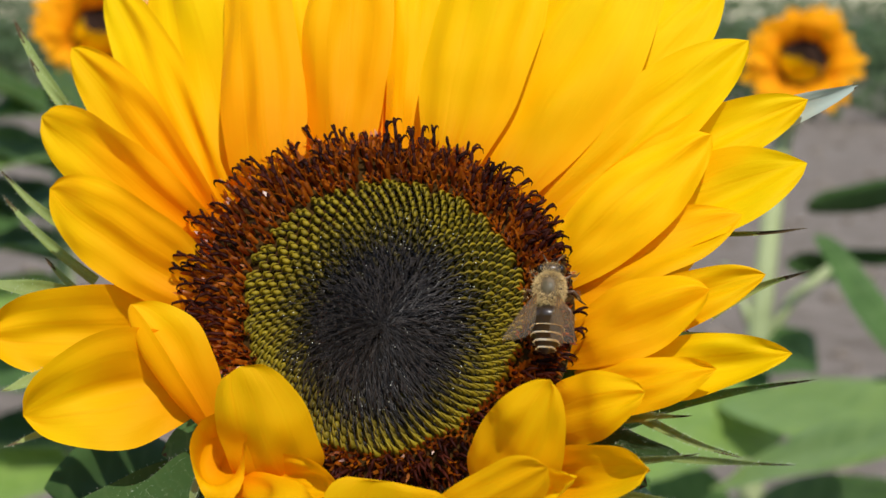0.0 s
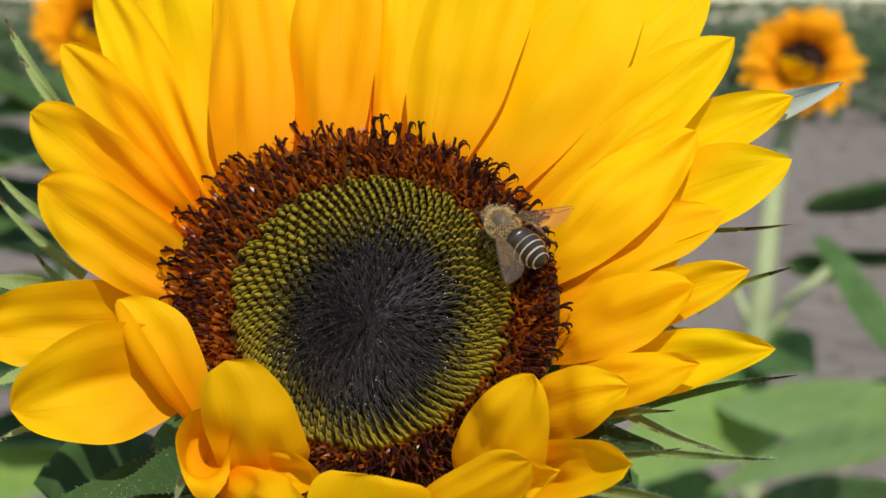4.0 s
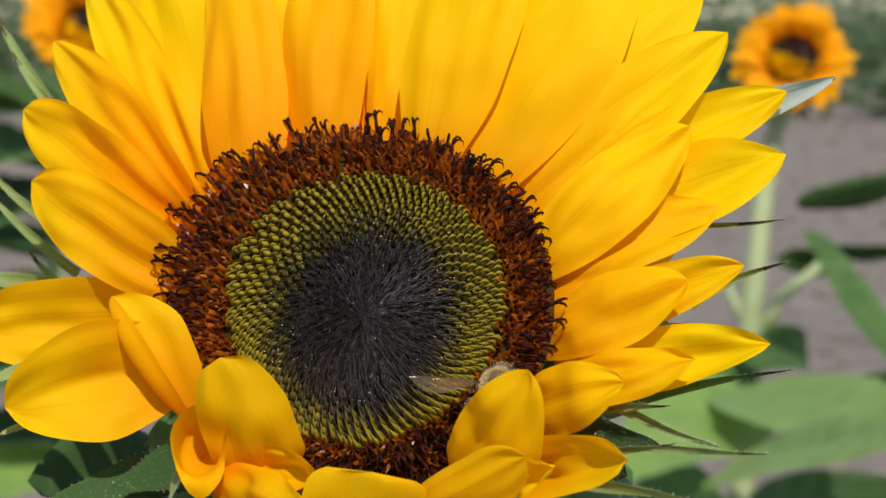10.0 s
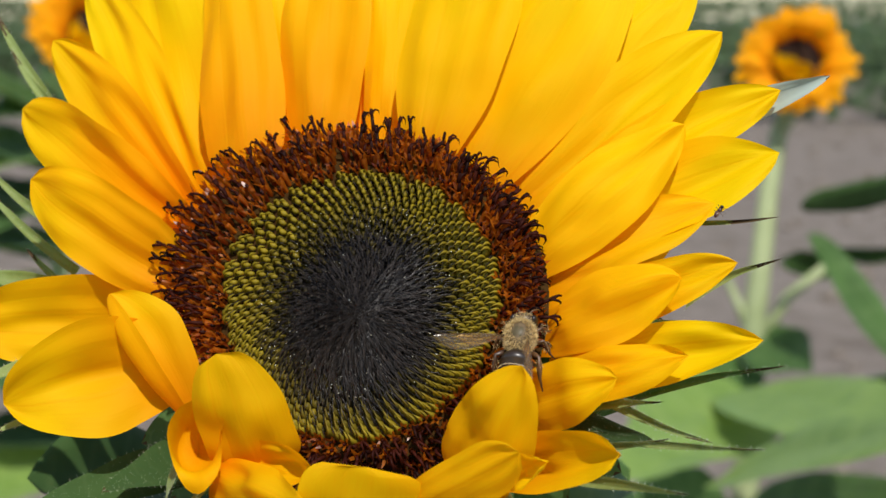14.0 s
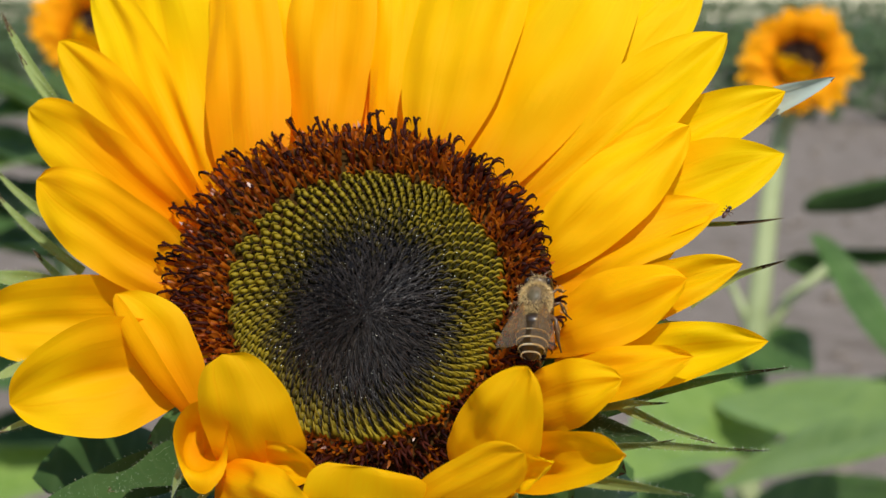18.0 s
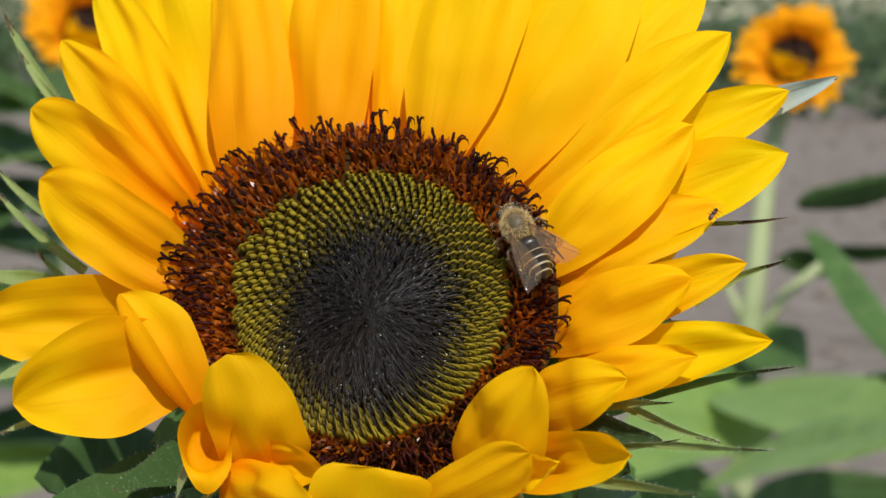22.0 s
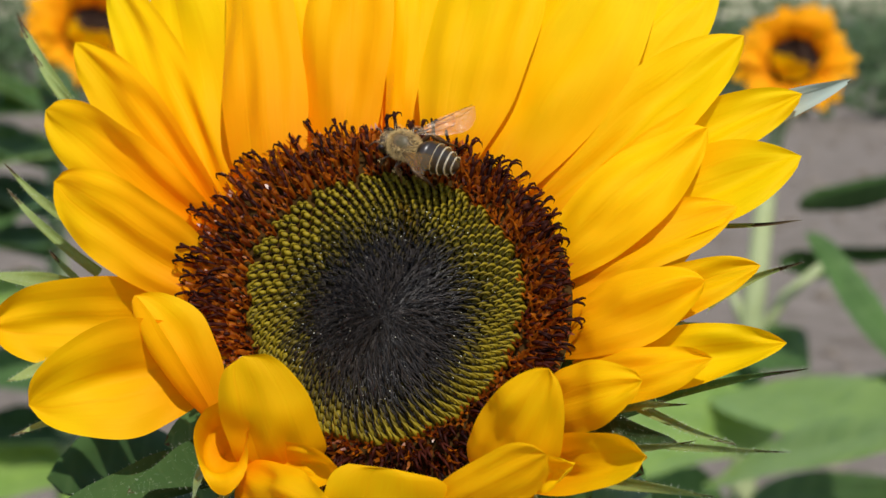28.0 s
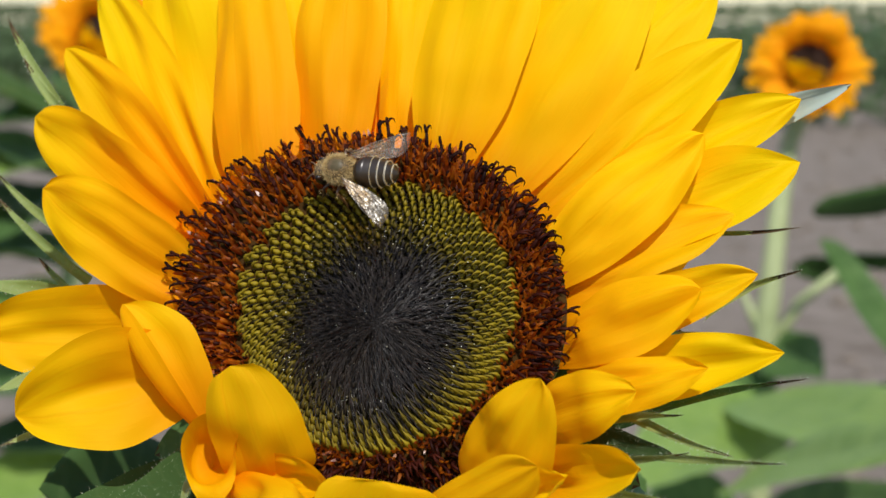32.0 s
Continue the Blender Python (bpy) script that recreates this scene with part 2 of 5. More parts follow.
class Shape:
    """Gathers vertices, faces and material numbers of one mesh."""

    def __init__(self):
        self.v, self.f, self.i = [], [], []

    def tube(self, path, radii, sides=6, mat=0, cap=True):
        path = [Vector(p) for p in path]
        base = len(self.v)
        side = None
        for j, p in enumerate(path):
            t = (path[min(j + 1, len(path) - 1)] - path[max(j - 1, 0)]).normalized()
            if side is None:
                side = t.orthogonal().normalized()
            side = (side - t * side.dot(t)).normalized()
            up = t.cross(side)
            for a in range(sides):
                c = 2 * math.pi * a / sides
                self.v.append(p + (side * math.cos(c) + up * math.sin(c)) * radii[j])
        for j in range(len(path) - 1):
            for a in range(sides):
                b = (a + 1) % sides
                self.f.append((base + j * sides + a, base + j * sides + b, base + (j + 1) * sides + b, base + (j + 1) * sides + a))
                self.i.append(mat)
        if cap:
            self.f.append(tuple(base + (len(path) - 1) * sides + a for a in range(sides)))
            self.f.append(tuple(base + a for a in reversed(range(sides))))
            self.i += [mat, mat]
        return self

    def ball(self, at, size, rings=8, sides=12, mat=0, turn=None, lump=0.0):
        """An ellipsoid, its poles on x."""
        base = len(self.v)
        at, turn = Vector(at), turn or Matrix.Identity(3)
        for r in range(rings + 1):
            a = math.pi * r / rings
            for s in range(sides):
                b = 2 * math.pi * s / sides
                d = Vector((math.cos(a), math.sin(a) * math.cos(b), math.sin(a) * math.sin(b)))
                k = 1 + lump * noise.noise(d * 3.1)
                self.v.append(at + turn @ Vector((d.x * size[0], d.y * size[1], d.z * size[2])) * k)
        for r in range(rings):
            for s in range(sides):
                q = (s + 1) % sides
                self.f.append((base + r * sides + s, base + r * sides + q, base + (r + 1) * sides + q, base + (r + 1) * sides + s))
                self.i.append(mat)
        return self

    def hairs(self, points, normals, length, width, mat=0, lean=Vector((0, 0, 0)), rnd=rng):
        for p, n in zip(points, normals):
            d = (n + lean + Vector((rnd.uniform(-1, 1), rnd.uniform(-1, 1), rnd.uniform(-1, 1))) * 0.5).normalized()
            s = d.orthogonal().normalized()
            s = (Matrix.Rotation(rnd.uniform(0, 6.28), 3, d) @ s) * width
            base = len(self.v)
            self.v += [p - s, p + s, p + d * length * rnd.uniform(0.5, 1.1)]
            self.f.append((base, base + 1, base + 2))
            self.i.append(mat)
        return self

    def join(self, me_verts, me_faces, me_index, m):
        base = len(self.v)
        self.v += [m @ Vector(v) for v in me_verts]
        self.f += [tuple(base + a for a in f) for f in me_faces]
        self.i += me_index
        return self

    def mesh(self, name, mats, smooth=True):
        return mesh_from(name, self.v, self.f, mats, self.i, None, smooth)


def blade(base, tip, width, facing, bow=0.0, cup=0.0, roll=0.0, side=0.0, blunt=3.0, root=0.45, ridge=0.0, wave=0.0, twist=0.0,
          rows=18, cols=10, seed=0, serrate=0.0, fold=0.0, lump=0.0, cap=0.0, lap=0.0, wide=0.0, point=0.7):
    """A petal, bract or leaf: a bent, cupped and ridged sheet from base to tip. Returns vertices, faces, uvs."""
    base, tip, facing = Vector(base), Vector(tip), Vector(facing).normalized()
    axis = tip - base
    length = axis.length
    t0 = axis.normalized()
    n0 = (facing - t0 * facing.dot(t0)).normalized()
    s0 = t0.cross(n0)
    mid = (base + tip) / 2 + n0 * bow + s0 * side
    verts, uvs, faces = [], [], []
    r = random.Random(seed)
    ph = [r.uniform(0, 6.28) for _ in range(4)]
    for i in range(rows + 1):
        s = i / rows
        c = base * (1 - s) ** 2 + mid * 2 * s * (1 - s) + tip * s * s
        t = ((mid - base) * (1 - s) + (tip - mid) * s).normalized()
        n = (n0 - t * n0.dot(t)).normalized()
        n = Matrix.Rotation(radians(roll + twist * s), 3, t) @ n
        b = t.cross(n)
        e = min(1.0, s / 0.5)
        h = width / 2 * (root + (1 - root) * e * e * (3 - 2 * e)) * max(0.0, 1 - s ** blunt) ** (0.72 if blunt < 5 else 0.5)
        if wide:  # broadest at that share of the length, then narrowing to a point or a round end
            e = min(1.0, s / wide)
            u = max(0.0, (s - wide) / (1 - wide))
            h = width / 2 * (root + (1 - root) * math.sin(e * math.pi / 2)) * max(0.0, 1 - u ** 2.1) ** point
        h *= 1 + 0.03 * math.sin(5 * s + ph[0]) + 0.02 * math.sin(14 * s + ph[3])
        if cap:
            h *= math.sqrt(max(0.02, 1 - max(0.0, 1 - s / cap) ** 2))
        if serrate:
            h *= 1 + serrate * (0.5 - (s * 9) % 1.0)
        thin = min(1.0, h / (0.2 * width))
        for j in range(cols + 1):
            x = 2 * j / cols - 1
            lift = cup * x * x * (h / (width / 2 + 1e-9)) + ridge * (math.cos(3.0 * math.pi * x + 0.6 * math.sin(ph[1])) - 0.6 * abs(x)) * math.sin(math.pi * min(1, s * 1.05)) * 0.5
            lift += fold * (1 - min(1.0, abs(x) * 3.2)) ** 1.2 * math.sin(math.pi * min(1.0, 0.1 + s * 0.95))
            lift += lump * noise.noise(Vector((s * 3.4, x * 1.7, seed * 3.7))) * min(1.0, s * 4)
            lift += wave * x * math.sin(6.5 * s + ph[2] + 1.2 * x) * s
            across, up = h * x, lift * thin
            if lap and x < -0.2:  # one edge is turned over towards the front
                run = h * (-0.2 - x)
                arc = h * 0.3
                rad = arc / radians(lap) + 1e-9
                th = min(run, arc) / rad
                over = max(0.0, run - arc)
                across = -h * 0.2 - rad * math.sin(th) - over * math.cos(th)
                up += rad * (1 - math.cos(th)) + over * math.sin(th)
            verts.append(c + b * across + n * up)
            uvs.append((s, j / cols))
    w = cols + 1
    for i in range(rows):
        for j in range(cols):
            faces.append((i * w + j, i * w + j + 1, (i + 1) * w + j + 1, (i + 1) * w + j))
    return verts, faces, uvs


# ---- ground, one sheet to the horizon ----
def ground():
    v, f = [], []
    xs = [-900, -200, -60, -20] + [x * 0.5 for x in range(-16, 17)] + [20, 60, 200, 900]
    ys = [-300, -40, -8] + [y * 0.5 for y in range(-2, 52)] + [30, 45, 70, 120, 170, 300, 2500]
    for y in ys:
        for x in xs:
            z = 0.035 * noise.noise(Vector((x * 0.9, y * 0.9, 0))) + 0.02 * noise.noise(Vector((x * 3.1, y * 3.1, 4)))
            v.append((x, y, z if abs(x) < 15 and -2 < y < 26 else -0.01 * max(0, y - 170)))
    w = len(xs)
    for j in range(len(ys) - 1):
        for i in range(w - 1):
            f.append((j * w + i, j * w + i + 1, (j + 1) * w + i + 1, (j + 1) * w + i))
    ob = new("ground", mesh_from("ground", v, f, SOIL))
    tagged(ob, "dry grey-brown bare field soil", "ground", kind="structure")
    # Clods of earth and stones lie about on it.
    sh = Shape()
    r = random.Random(3)
    for _ in range(900):
        x, y = r.uniform(-4.0, 6.0), r.uniform(2.5, 20.0)
        k = r.uniform(0.012, 0.05)
        z = 0.035 * noise.noise(Vector((x * 0.9, y * 0.9, 0))) + 0.02 * noise.noise(Vector((x * 3.1, y * 3.1, 4)))
        sh.ball((x, y, z + k * 0.25), (k, k * r.uniform(0.6, 1.1), k * 0.6), 4, 6, 0, None, 0.5)
    clods = new("soil_clods", sh.mesh("soil_clods", [SOIL], False))
    tagged(clods, "dry crumbled clods of earth on the field", "soil", kind="stuff")


ground()

# ---- the sunflower before the camera ----
FACE = Vector((-0.21995, -0.83264, 0.50827))
ALONG = Vector((0.00000, 0.52102, 0.85354))
ACROSS = Vector((0.97551, -0.18773, 0.11460))
CENTRE = Vector((-0.00913, 0.24710, 1.16129))
ROOT = Vector((-0.006, 0.335, 0.0))
sunflower = thing("sunflower", Matrix.Translation(ROOT), "large yellow sunflower in full bloom with dark green-brown centre", "sunflower")
HEAD = Matrix.Translation(CENTRE - ROOT) @ Matrix((ACROSS, ALONG, FACE)).transposed().to_4x4()
petal_count = [0]


def petal(base, tip, width, bow=4.0, cup=-1.5, roll=0.0, side=0.0, root=0.5, ridge=0.35, wave=0.6, twist=0.0, fold=-0.5, lump=1.4, cap=0.0, lap=0.0, wide=0.55, point=0.7, mat=None):
    """A ray petal; base and tip in mm across, up and out from the centre of the disc."""
    petal_count[0] += 1
    v, f, uv = blade([a * MM for a in base], [a * MM for a in tip], width * MM, (0, -0.25, 1), bow * MM, cup * MM, roll, side * MM, 3.0, root,
                     ridge * MM, wave * MM, twist, 32, 20, petal_count[0], 0.0, fold * MM, lump * MM, cap, lap, wide, point)
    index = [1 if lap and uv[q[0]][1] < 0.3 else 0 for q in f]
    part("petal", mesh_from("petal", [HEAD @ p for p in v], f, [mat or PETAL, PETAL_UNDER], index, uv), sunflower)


# petals round the disc: left, top, right, and the short curled ones below
# left
petal((-29.5, 5.7, -12.0), (-56.3, 2.4, 0.0), 12.8, cup=2.2, wide=0.6, point=0.6, mat=PETAL_DEEP, fold=-0.8, roll=-14)
petal((-24.3, -4.8, -2.0), (-46.4, -12.2, 7.0), 14.8, bow=5, cup=2.8, wide=0.5, point=0.66, root=0.4, fold=-1.6, roll=-16, mat=PETAL_WARM, lump=1.2, side=0.6)
petal((-25.7, 6.2, -3.0), (-46.6, 21.0, 5.0), 12.5, bow=4, cup=1.0, fold=-0.2, root=0.55, wide=0.52, point=0.56, side=0.8, roll=-18, mat=PETAL_WARM)
petal((-25.7, 12.7, -4.0), (-49.8, 33.5, 3.0), 11.9, bow=4, cup=1.0, fold=-0.2, root=0.6, wide=0.55, point=0.58, side=1.4, roll=-20, mat=PETAL_WARM)
petal((-25.9, 16.0, -5.0), (-47.1, 45.3, 1.0), 10.1, bow=4, cup=0.8, fold=-0.2, root=0.65, wide=0.5, point=0.66, side=1.6, roll=-16, mat=PETAL_WARM)
petal((-25.9, 18.4, -6.0), (-44.3, 58.9, -1.0), 9.8, bow=4, cup=0.8, fold=-0.2, root=0.75, wide=0.5, point=0.8, side=2.0, roll=-10, mat=PETAL)
petal((-23.8, 20.8, -7.0), (-36.1, 67.9, -3.0), 15.6, bow=4, cup=-0.6, wide=0.45, root=0.72, side=1.2, roll=-6, mat=PETAL)
# top
petal((-17.6, 21.7, 0.0), (-20.5, 65.6, 3.0), 12.1, bow=3, cup=-1.0, wide=0.3, root=0.88, cap=0.07, fold=0, mat=PETAL_WARM, roll=-6)
petal((-14.2, 30.4, -9.0), (-14.6, 70.1, -5.0), 9.5, bow=2, cup=-0.8, root=0.8, mat=PETAL)
petal((-7.9, 24.4, -2.0), (-4.1, 62.4, 4.0), 13.6, bow=3, cup=-1.2, wide=0.42, root=0.6, side=-0.3, mat=PETAL_WARM, roll=-6)
# narrow one in a gap, its neighbours' shade put into the deep orange
petal((-3.4, 29.2, -11.0), (-3.8, 68.1, -9.0), 5.5, bow=1, cup=-0.4, root=0.8, mat=PETAL_DEEP)
petal((0.3, 26.9, -7.0), (3.5, 65.0, -3.0), 9.0, bow=2, cup=-1.0, root=0.7, mat=PETAL, side=0.4)
petal((7.5, 22.7, -1.5), (19.1, 57.2, 5.0), 16.3, bow=3, cup=-1.2, wide=0.48, root=0.5, side=-0.2, mat=PETAL, roll=-6)
petal((5.4, 26.9, -10.0), (9.4, 67.1, -6.0), 10.7, bow=2, root=0.8, mat=PETAL)
petal((13.6, 19.1, -3.5), (37.1, 53.8, 2.0), 18.0, bow=4, cup=-1.6, wide=0.45, root=0.5, side=-0.4, mat=PETAL, roll=-6)
# right
petal((16.9, 20.3, -8.0), (45.1, 48.5, -6.0), 13.0, bow=4, cup=0.8, point=0.8, mat=PETAL)
petal((19.3, 15.4, -6.5), (47.9, 36.6, -3.0), 12.1, root=0.65, roll=-8, bow=4, cup=1.6, fold=-1.2, wide=0.5, point=0.8, side=0.6, mat=PETAL)
petal((22.6, 14.6, -8.5), (54.9, 27.9, -5.0), 9.3, roll=-8, bow=4, cup=1.6, fold=-1.2, wide=0.58, point=0.78, side=-0.4, mat=PETAL)
petal((23.1, 9.6, -9.0), (54.1, 18.2, -4.0), 11.3, roll=-8, bow=4, cup=1.8, fold=-1.2, wide=0.56, point=0.78, side=-0.2, mat=PETAL)
petal((19.7, 5.3, -4.5), (42.5, 21.1, 1.0), 10.7, roll=0, bow=4, cup=-0.6, fold=-0.5, wide=0.46, point=0.68, side=0.2, mat=PETAL)
petal((20.8, 4.3, -7.5), (45.4, 11.3, -3.0), 9.5, root=0.65, roll=-8, bow=4, cup=1.8, fold=-0.8, wide=0.52, point=0.72, side=-0.4, mat=PETAL_WARM)
petal((20.9, -4.6, -5.0), (41.1, -1.2, 3.0), 9.8, roll=-8, bow=5, cup=-0.6, fold=-0.2, wide=0.52, point=0.6, side=-0.2, mat=PETAL_WARM)
petal((24.1, -1.7, -9.0), (47.9, 1.9, -1.0), 7.2, roll=-8, bow=4, cup=1.4, fold=-0.9, wide=0.55, point=0.75, mat=PETAL_WARM)
petal((22.6, -8.1, -9.0), (50.4, -9.2, 0.0), 7.9, roll=-8, bow=4, cup=1.4, fold=-0.8, wide=0.55, point=0.8, side=0.4, mat=PETAL)
petal((20.0, -10.8, -6.0), (41.4, -11.6, 3.0), 7.3, roll=-8, bow=4, cup=-0.8, fold=-0.5, wide=0.52, point=0.75, side=0.4, mat=PETAL_WARM)
petal((17.6, -14.3, -4.0), (33.3, -16.0, 9.0), 8.5, bow=4, cup=-0.8, fold=-0.6, wide=0.5, point=0.6, side=0.3, mat=PETAL_WARM)
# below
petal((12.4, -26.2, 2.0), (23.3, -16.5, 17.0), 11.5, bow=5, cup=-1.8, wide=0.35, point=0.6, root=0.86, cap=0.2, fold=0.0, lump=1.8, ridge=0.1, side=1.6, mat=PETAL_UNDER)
petal((18.0, -23.5, 0.0), (33.7, -26.7, 13.0), 7.3, bow=-1, cup=3.4, wide=0.55, point=0.4, root=0.6, fold=-0.3, mat=PETAL_WARM)
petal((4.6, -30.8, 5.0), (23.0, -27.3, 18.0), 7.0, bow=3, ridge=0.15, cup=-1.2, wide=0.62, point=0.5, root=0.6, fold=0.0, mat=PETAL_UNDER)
petal((19.5, -27.4, 8.0), (25.6, -27.8, 15.0), 4.1, bow=1, cup=1.5, wide=0.6, point=0.5, root=0.6, mat=PETAL)
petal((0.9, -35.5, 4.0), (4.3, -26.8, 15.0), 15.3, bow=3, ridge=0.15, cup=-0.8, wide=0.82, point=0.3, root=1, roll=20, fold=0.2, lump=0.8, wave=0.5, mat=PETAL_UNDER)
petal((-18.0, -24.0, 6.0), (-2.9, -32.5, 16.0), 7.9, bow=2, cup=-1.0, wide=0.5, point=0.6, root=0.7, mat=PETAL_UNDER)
petal((-17.8, -19.9, 4.0), (-2.2, -26.6, 13.0), 5.3, bow=-2, cup=2.4, wide=0.6, point=0.55, root=0.7, mat=PETAL_DEEP)
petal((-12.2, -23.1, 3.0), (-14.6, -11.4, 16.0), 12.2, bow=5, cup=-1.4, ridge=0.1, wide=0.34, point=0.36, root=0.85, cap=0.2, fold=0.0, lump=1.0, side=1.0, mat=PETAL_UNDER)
# a curled one at the lower left, its near edge turned over
petal((-24.3, -12.3, 0.5), (-32.5, 1.5, 8.0), 12.7, bow=2, cup=0.4, wide=0.5, point=0.62, root=0.5, fold=0, roll=6, lap=152, lump=0.4, mat=PETAL_WARM)
# a back row, in the shade of the others; its deep orange takes in some of that shade
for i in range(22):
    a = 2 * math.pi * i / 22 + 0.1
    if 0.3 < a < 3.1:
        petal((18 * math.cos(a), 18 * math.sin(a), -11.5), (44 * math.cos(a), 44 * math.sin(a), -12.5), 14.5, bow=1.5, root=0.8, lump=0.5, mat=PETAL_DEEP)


def rolled_petal(deep, mouth, wide, tall, mat):
    """A short petal rolled into an open cup whose lower lip is turned out."""
    petal_count[0] += 1
    deep, mouth = Vector(deep), Vector(mouth)
    n, cols = 16, 28
    v, f, uv = [], [], []
    for i in range(n + 1):
        s = i / n
        c = deep.lerp(mouth, s)
        for j in range(cols + 1):
            a = 2 * math.pi * j / cols + 0.2
            low = max(0.0, -math.sin(a)) ** 1.5
            lip = max(0.0, s - 0.6) / 0.4
            flare = min(1.0, 4 * s) * (0.5 + 0.5 * s ** 0.6) + 0.1 * s * noise.noise(Vector((math.cos(a) * 1.5, math.sin(a) * 1.5, s * 2)))
            v.append((c + Vector((wide * flare * math.cos(a) * (1 + 0.2 * lip * low), tall * flare * math.sin(a) * (1 + 0.55 * lip * low),
                                  -3.0 * lip * lip * low + 1.2 * lip * noise.noise(Vector((a * 1.3, 4.0, s)))))) * MM)
            uv.append((0.05 + 0.8 * s, j / cols))
    w = cols + 1
    for i in range(n):
        for j in range(cols):
            f.append((i * w + j, i * w + j + 1, (i + 1) * w + j + 1, (i + 1) * w + j))
    part("petal", mesh_from("petal", [HEAD @ p for p in v], f, mat, None, uv), sunflower)


rolled_petal((-20.4, -20.0, 4.5), (-18.3, -20.0, 12.0), 3.5, 4.4, PETAL_DEEP)


def bract(base, tip, width, bow=2.0, cup=1.0, roll=0.0, dry=0.82, hairs=260, side=0.0, name="bract", mat=None, blunt=1.25):
    """A pointed hairy green bract behind the petals, with a dry dark tip."""
    petal_count[0] += 1
    v, f, uv = blade([a * MM for a in base], [a * MM for a in tip], width * MM, (0, -0.3, 1), bow * MM, cup * MM, roll, side * MM, blunt, 0.8,
                     0.3 * MM, 0.4 * MM, 30.0, 22, 6, petal_count[0])
    index = [1 if uv[q[0]][0] > dry + 0.05 * math.sin(9 * uv[q[0]][1] + petal_count[0]) else 0 for q in f]
    r = random.Random(petal_count[0])
    sh = Shape()
    for _ in range(hairs * 2):
        q = f[r.randrange(len(f))]
        edge = r.random() < 0.4
        p = v[q[0]].lerp(v[q[2]], r.random())
        nrm = (v[q[1]] - v[q[0]]).cross(v[q[3]] - v[q[0]])
        if nrm.length < 1e-12:
            continue
        nrm = nrm.normalized() * r.choice((-1, 1))
        if edge:
            out = v[q[1]] - v[q[0]]
            j = round(uv[q[0]][1] * 6)
            p = v[q[0] - j] if r.random() < 0.5 else v[q[0] - j + 6]
            nrm = (out if p == v[q[0] - j + 6] else -out).normalized()
        sh.hairs([p], [nrm], 0.55 * MM, 0.009 * MM, 2, rnd=r)
    n = len(v)
    verts = v + sh.v
    faces = f + [tuple(a + n for a in q) for q in sh.f]
    part(name, mesh_from(name, [HEAD @ p for p in verts], faces, [mat or BRACT, BRACT_TIP, HAIR], index + sh.i, uv + [(0, 0)] * len(sh.v)), sunflower)


bract((-49.7, 38.3, -12.0), (-60.9, 57.1, -7.0), 2.5, side=-1.0, dry=0.78, hairs=420)
bract((-49.2, 38.2, -10.0), (-57.6, 49.8, -7.0), 1.7, side=-0.8, dry=0.8, hairs=220)
bract((-49.4, 21.5, -10.0), (-58.9, 29.7, -4.0), 1.7, side=-1.0, hairs=380)
bract((-44.8, 13.1, -9.0), (-58.0, 25.5, -4.0), 1.9, side=-1.0, hairs=420)
bract((-47.2, 11.6, -9.0), (-52.6, 17.0, -8.0), 1.2, dry=0.6, hairs=60)
bract((-49.0, 11.9, -11.0), (-60.5, 12.5, -4.0), 3.4, dry=0.95, hairs=300)
bract((-45.7, -0.9, -8.0), (-52.3, -6.6, 2.0), 3.6, dry=0.95, hairs=420)
bract((-44.1, -10.1, -6.0), (-50.0, -15.1, 4.0), 1.7, side=0.6, hairs=160)
bract((46.4, 26.6, -9.0), (61.5, 29.8, -6.0), 5.0, dry=0.97, mat=LEAF_SILVER, hairs=60, bow=0.5, blunt=1.5)
bract((42.0, 11.5, -9.0), (53.6, 9.0, -4.0), 0.8, side=0.5, dry=0.45, hairs=40)
bract((40.3, 0.5, -10.0), (53.5, 2.8, -3.0), 1.6, side=-1.6, dry=0.72, hairs=200)
bract((37.1, -2.0, -10.0), (42.7, -3.8, -6.0), 1.4, dry=0.7, hairs=60)
bract((33.1, -12.2, -9.0), (53.1, -13.1, 1.0), 1.5, side=-1.0, dry=0.74, hairs=160, mat=LEAF)
bract((29.6, -12.2, -8.0), (43.9, -23.9, 6.0), 1.7, side=0.8, dry=0.86, hairs=460)
bract((28.2, -17.8, -6.0), (50.2, -25.8, 8.0), 1.4, side=0.8, dry=0.86, hairs=420)
bract((28.9, -13.7, -7.0), (38.3, -17.6, 4.0), 1.5, side=-0.4, dry=0.8, hairs=120)
bract((26.7, -19.1, -6.0), (39.2, -23.6, 8.0), 1.5, side=0.8, dry=0.86, hairs=160)
bract((25.7, -14.7, -9.0), (36.5, -21.7, 2.0), 4.6, mat=LEAF_SHADED, hairs=220, dry=0.97)
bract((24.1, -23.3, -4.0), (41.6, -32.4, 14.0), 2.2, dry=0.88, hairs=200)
# low on the left, the petals' shade put into the leaf colour
bract((-26.8, -16.0, -10.0), (-44.1, -24.9, 2.0), 8.1, mat=LEAF_SHADED, hairs=300, dry=0.97)
bract((-25.3, -15.4, -10.0), (-33.3, -24.0, 4.0), 8.8, mat=LEAF_SHADED, hairs=300, dry=0.97)
bract((-23.7, -16.9, -4.0), (-21.0, -29.9, 14.0), 2.9, hairs=200, dry=0.95)
bract((-19.6, -19.6, -6.0), (-18.7, -32.1, 14.0), 4.4, hairs=120, dry=0.95)
bract((-3.3, -21.7, -8.0), (1.5, -35.5, 14.0), 6.6, hairs=60, dry=0.95)
bract((14.6, -22.9, -8.0), (23.7, -35.6, 12.0), 6.6, hairs=60, dry=0.95)


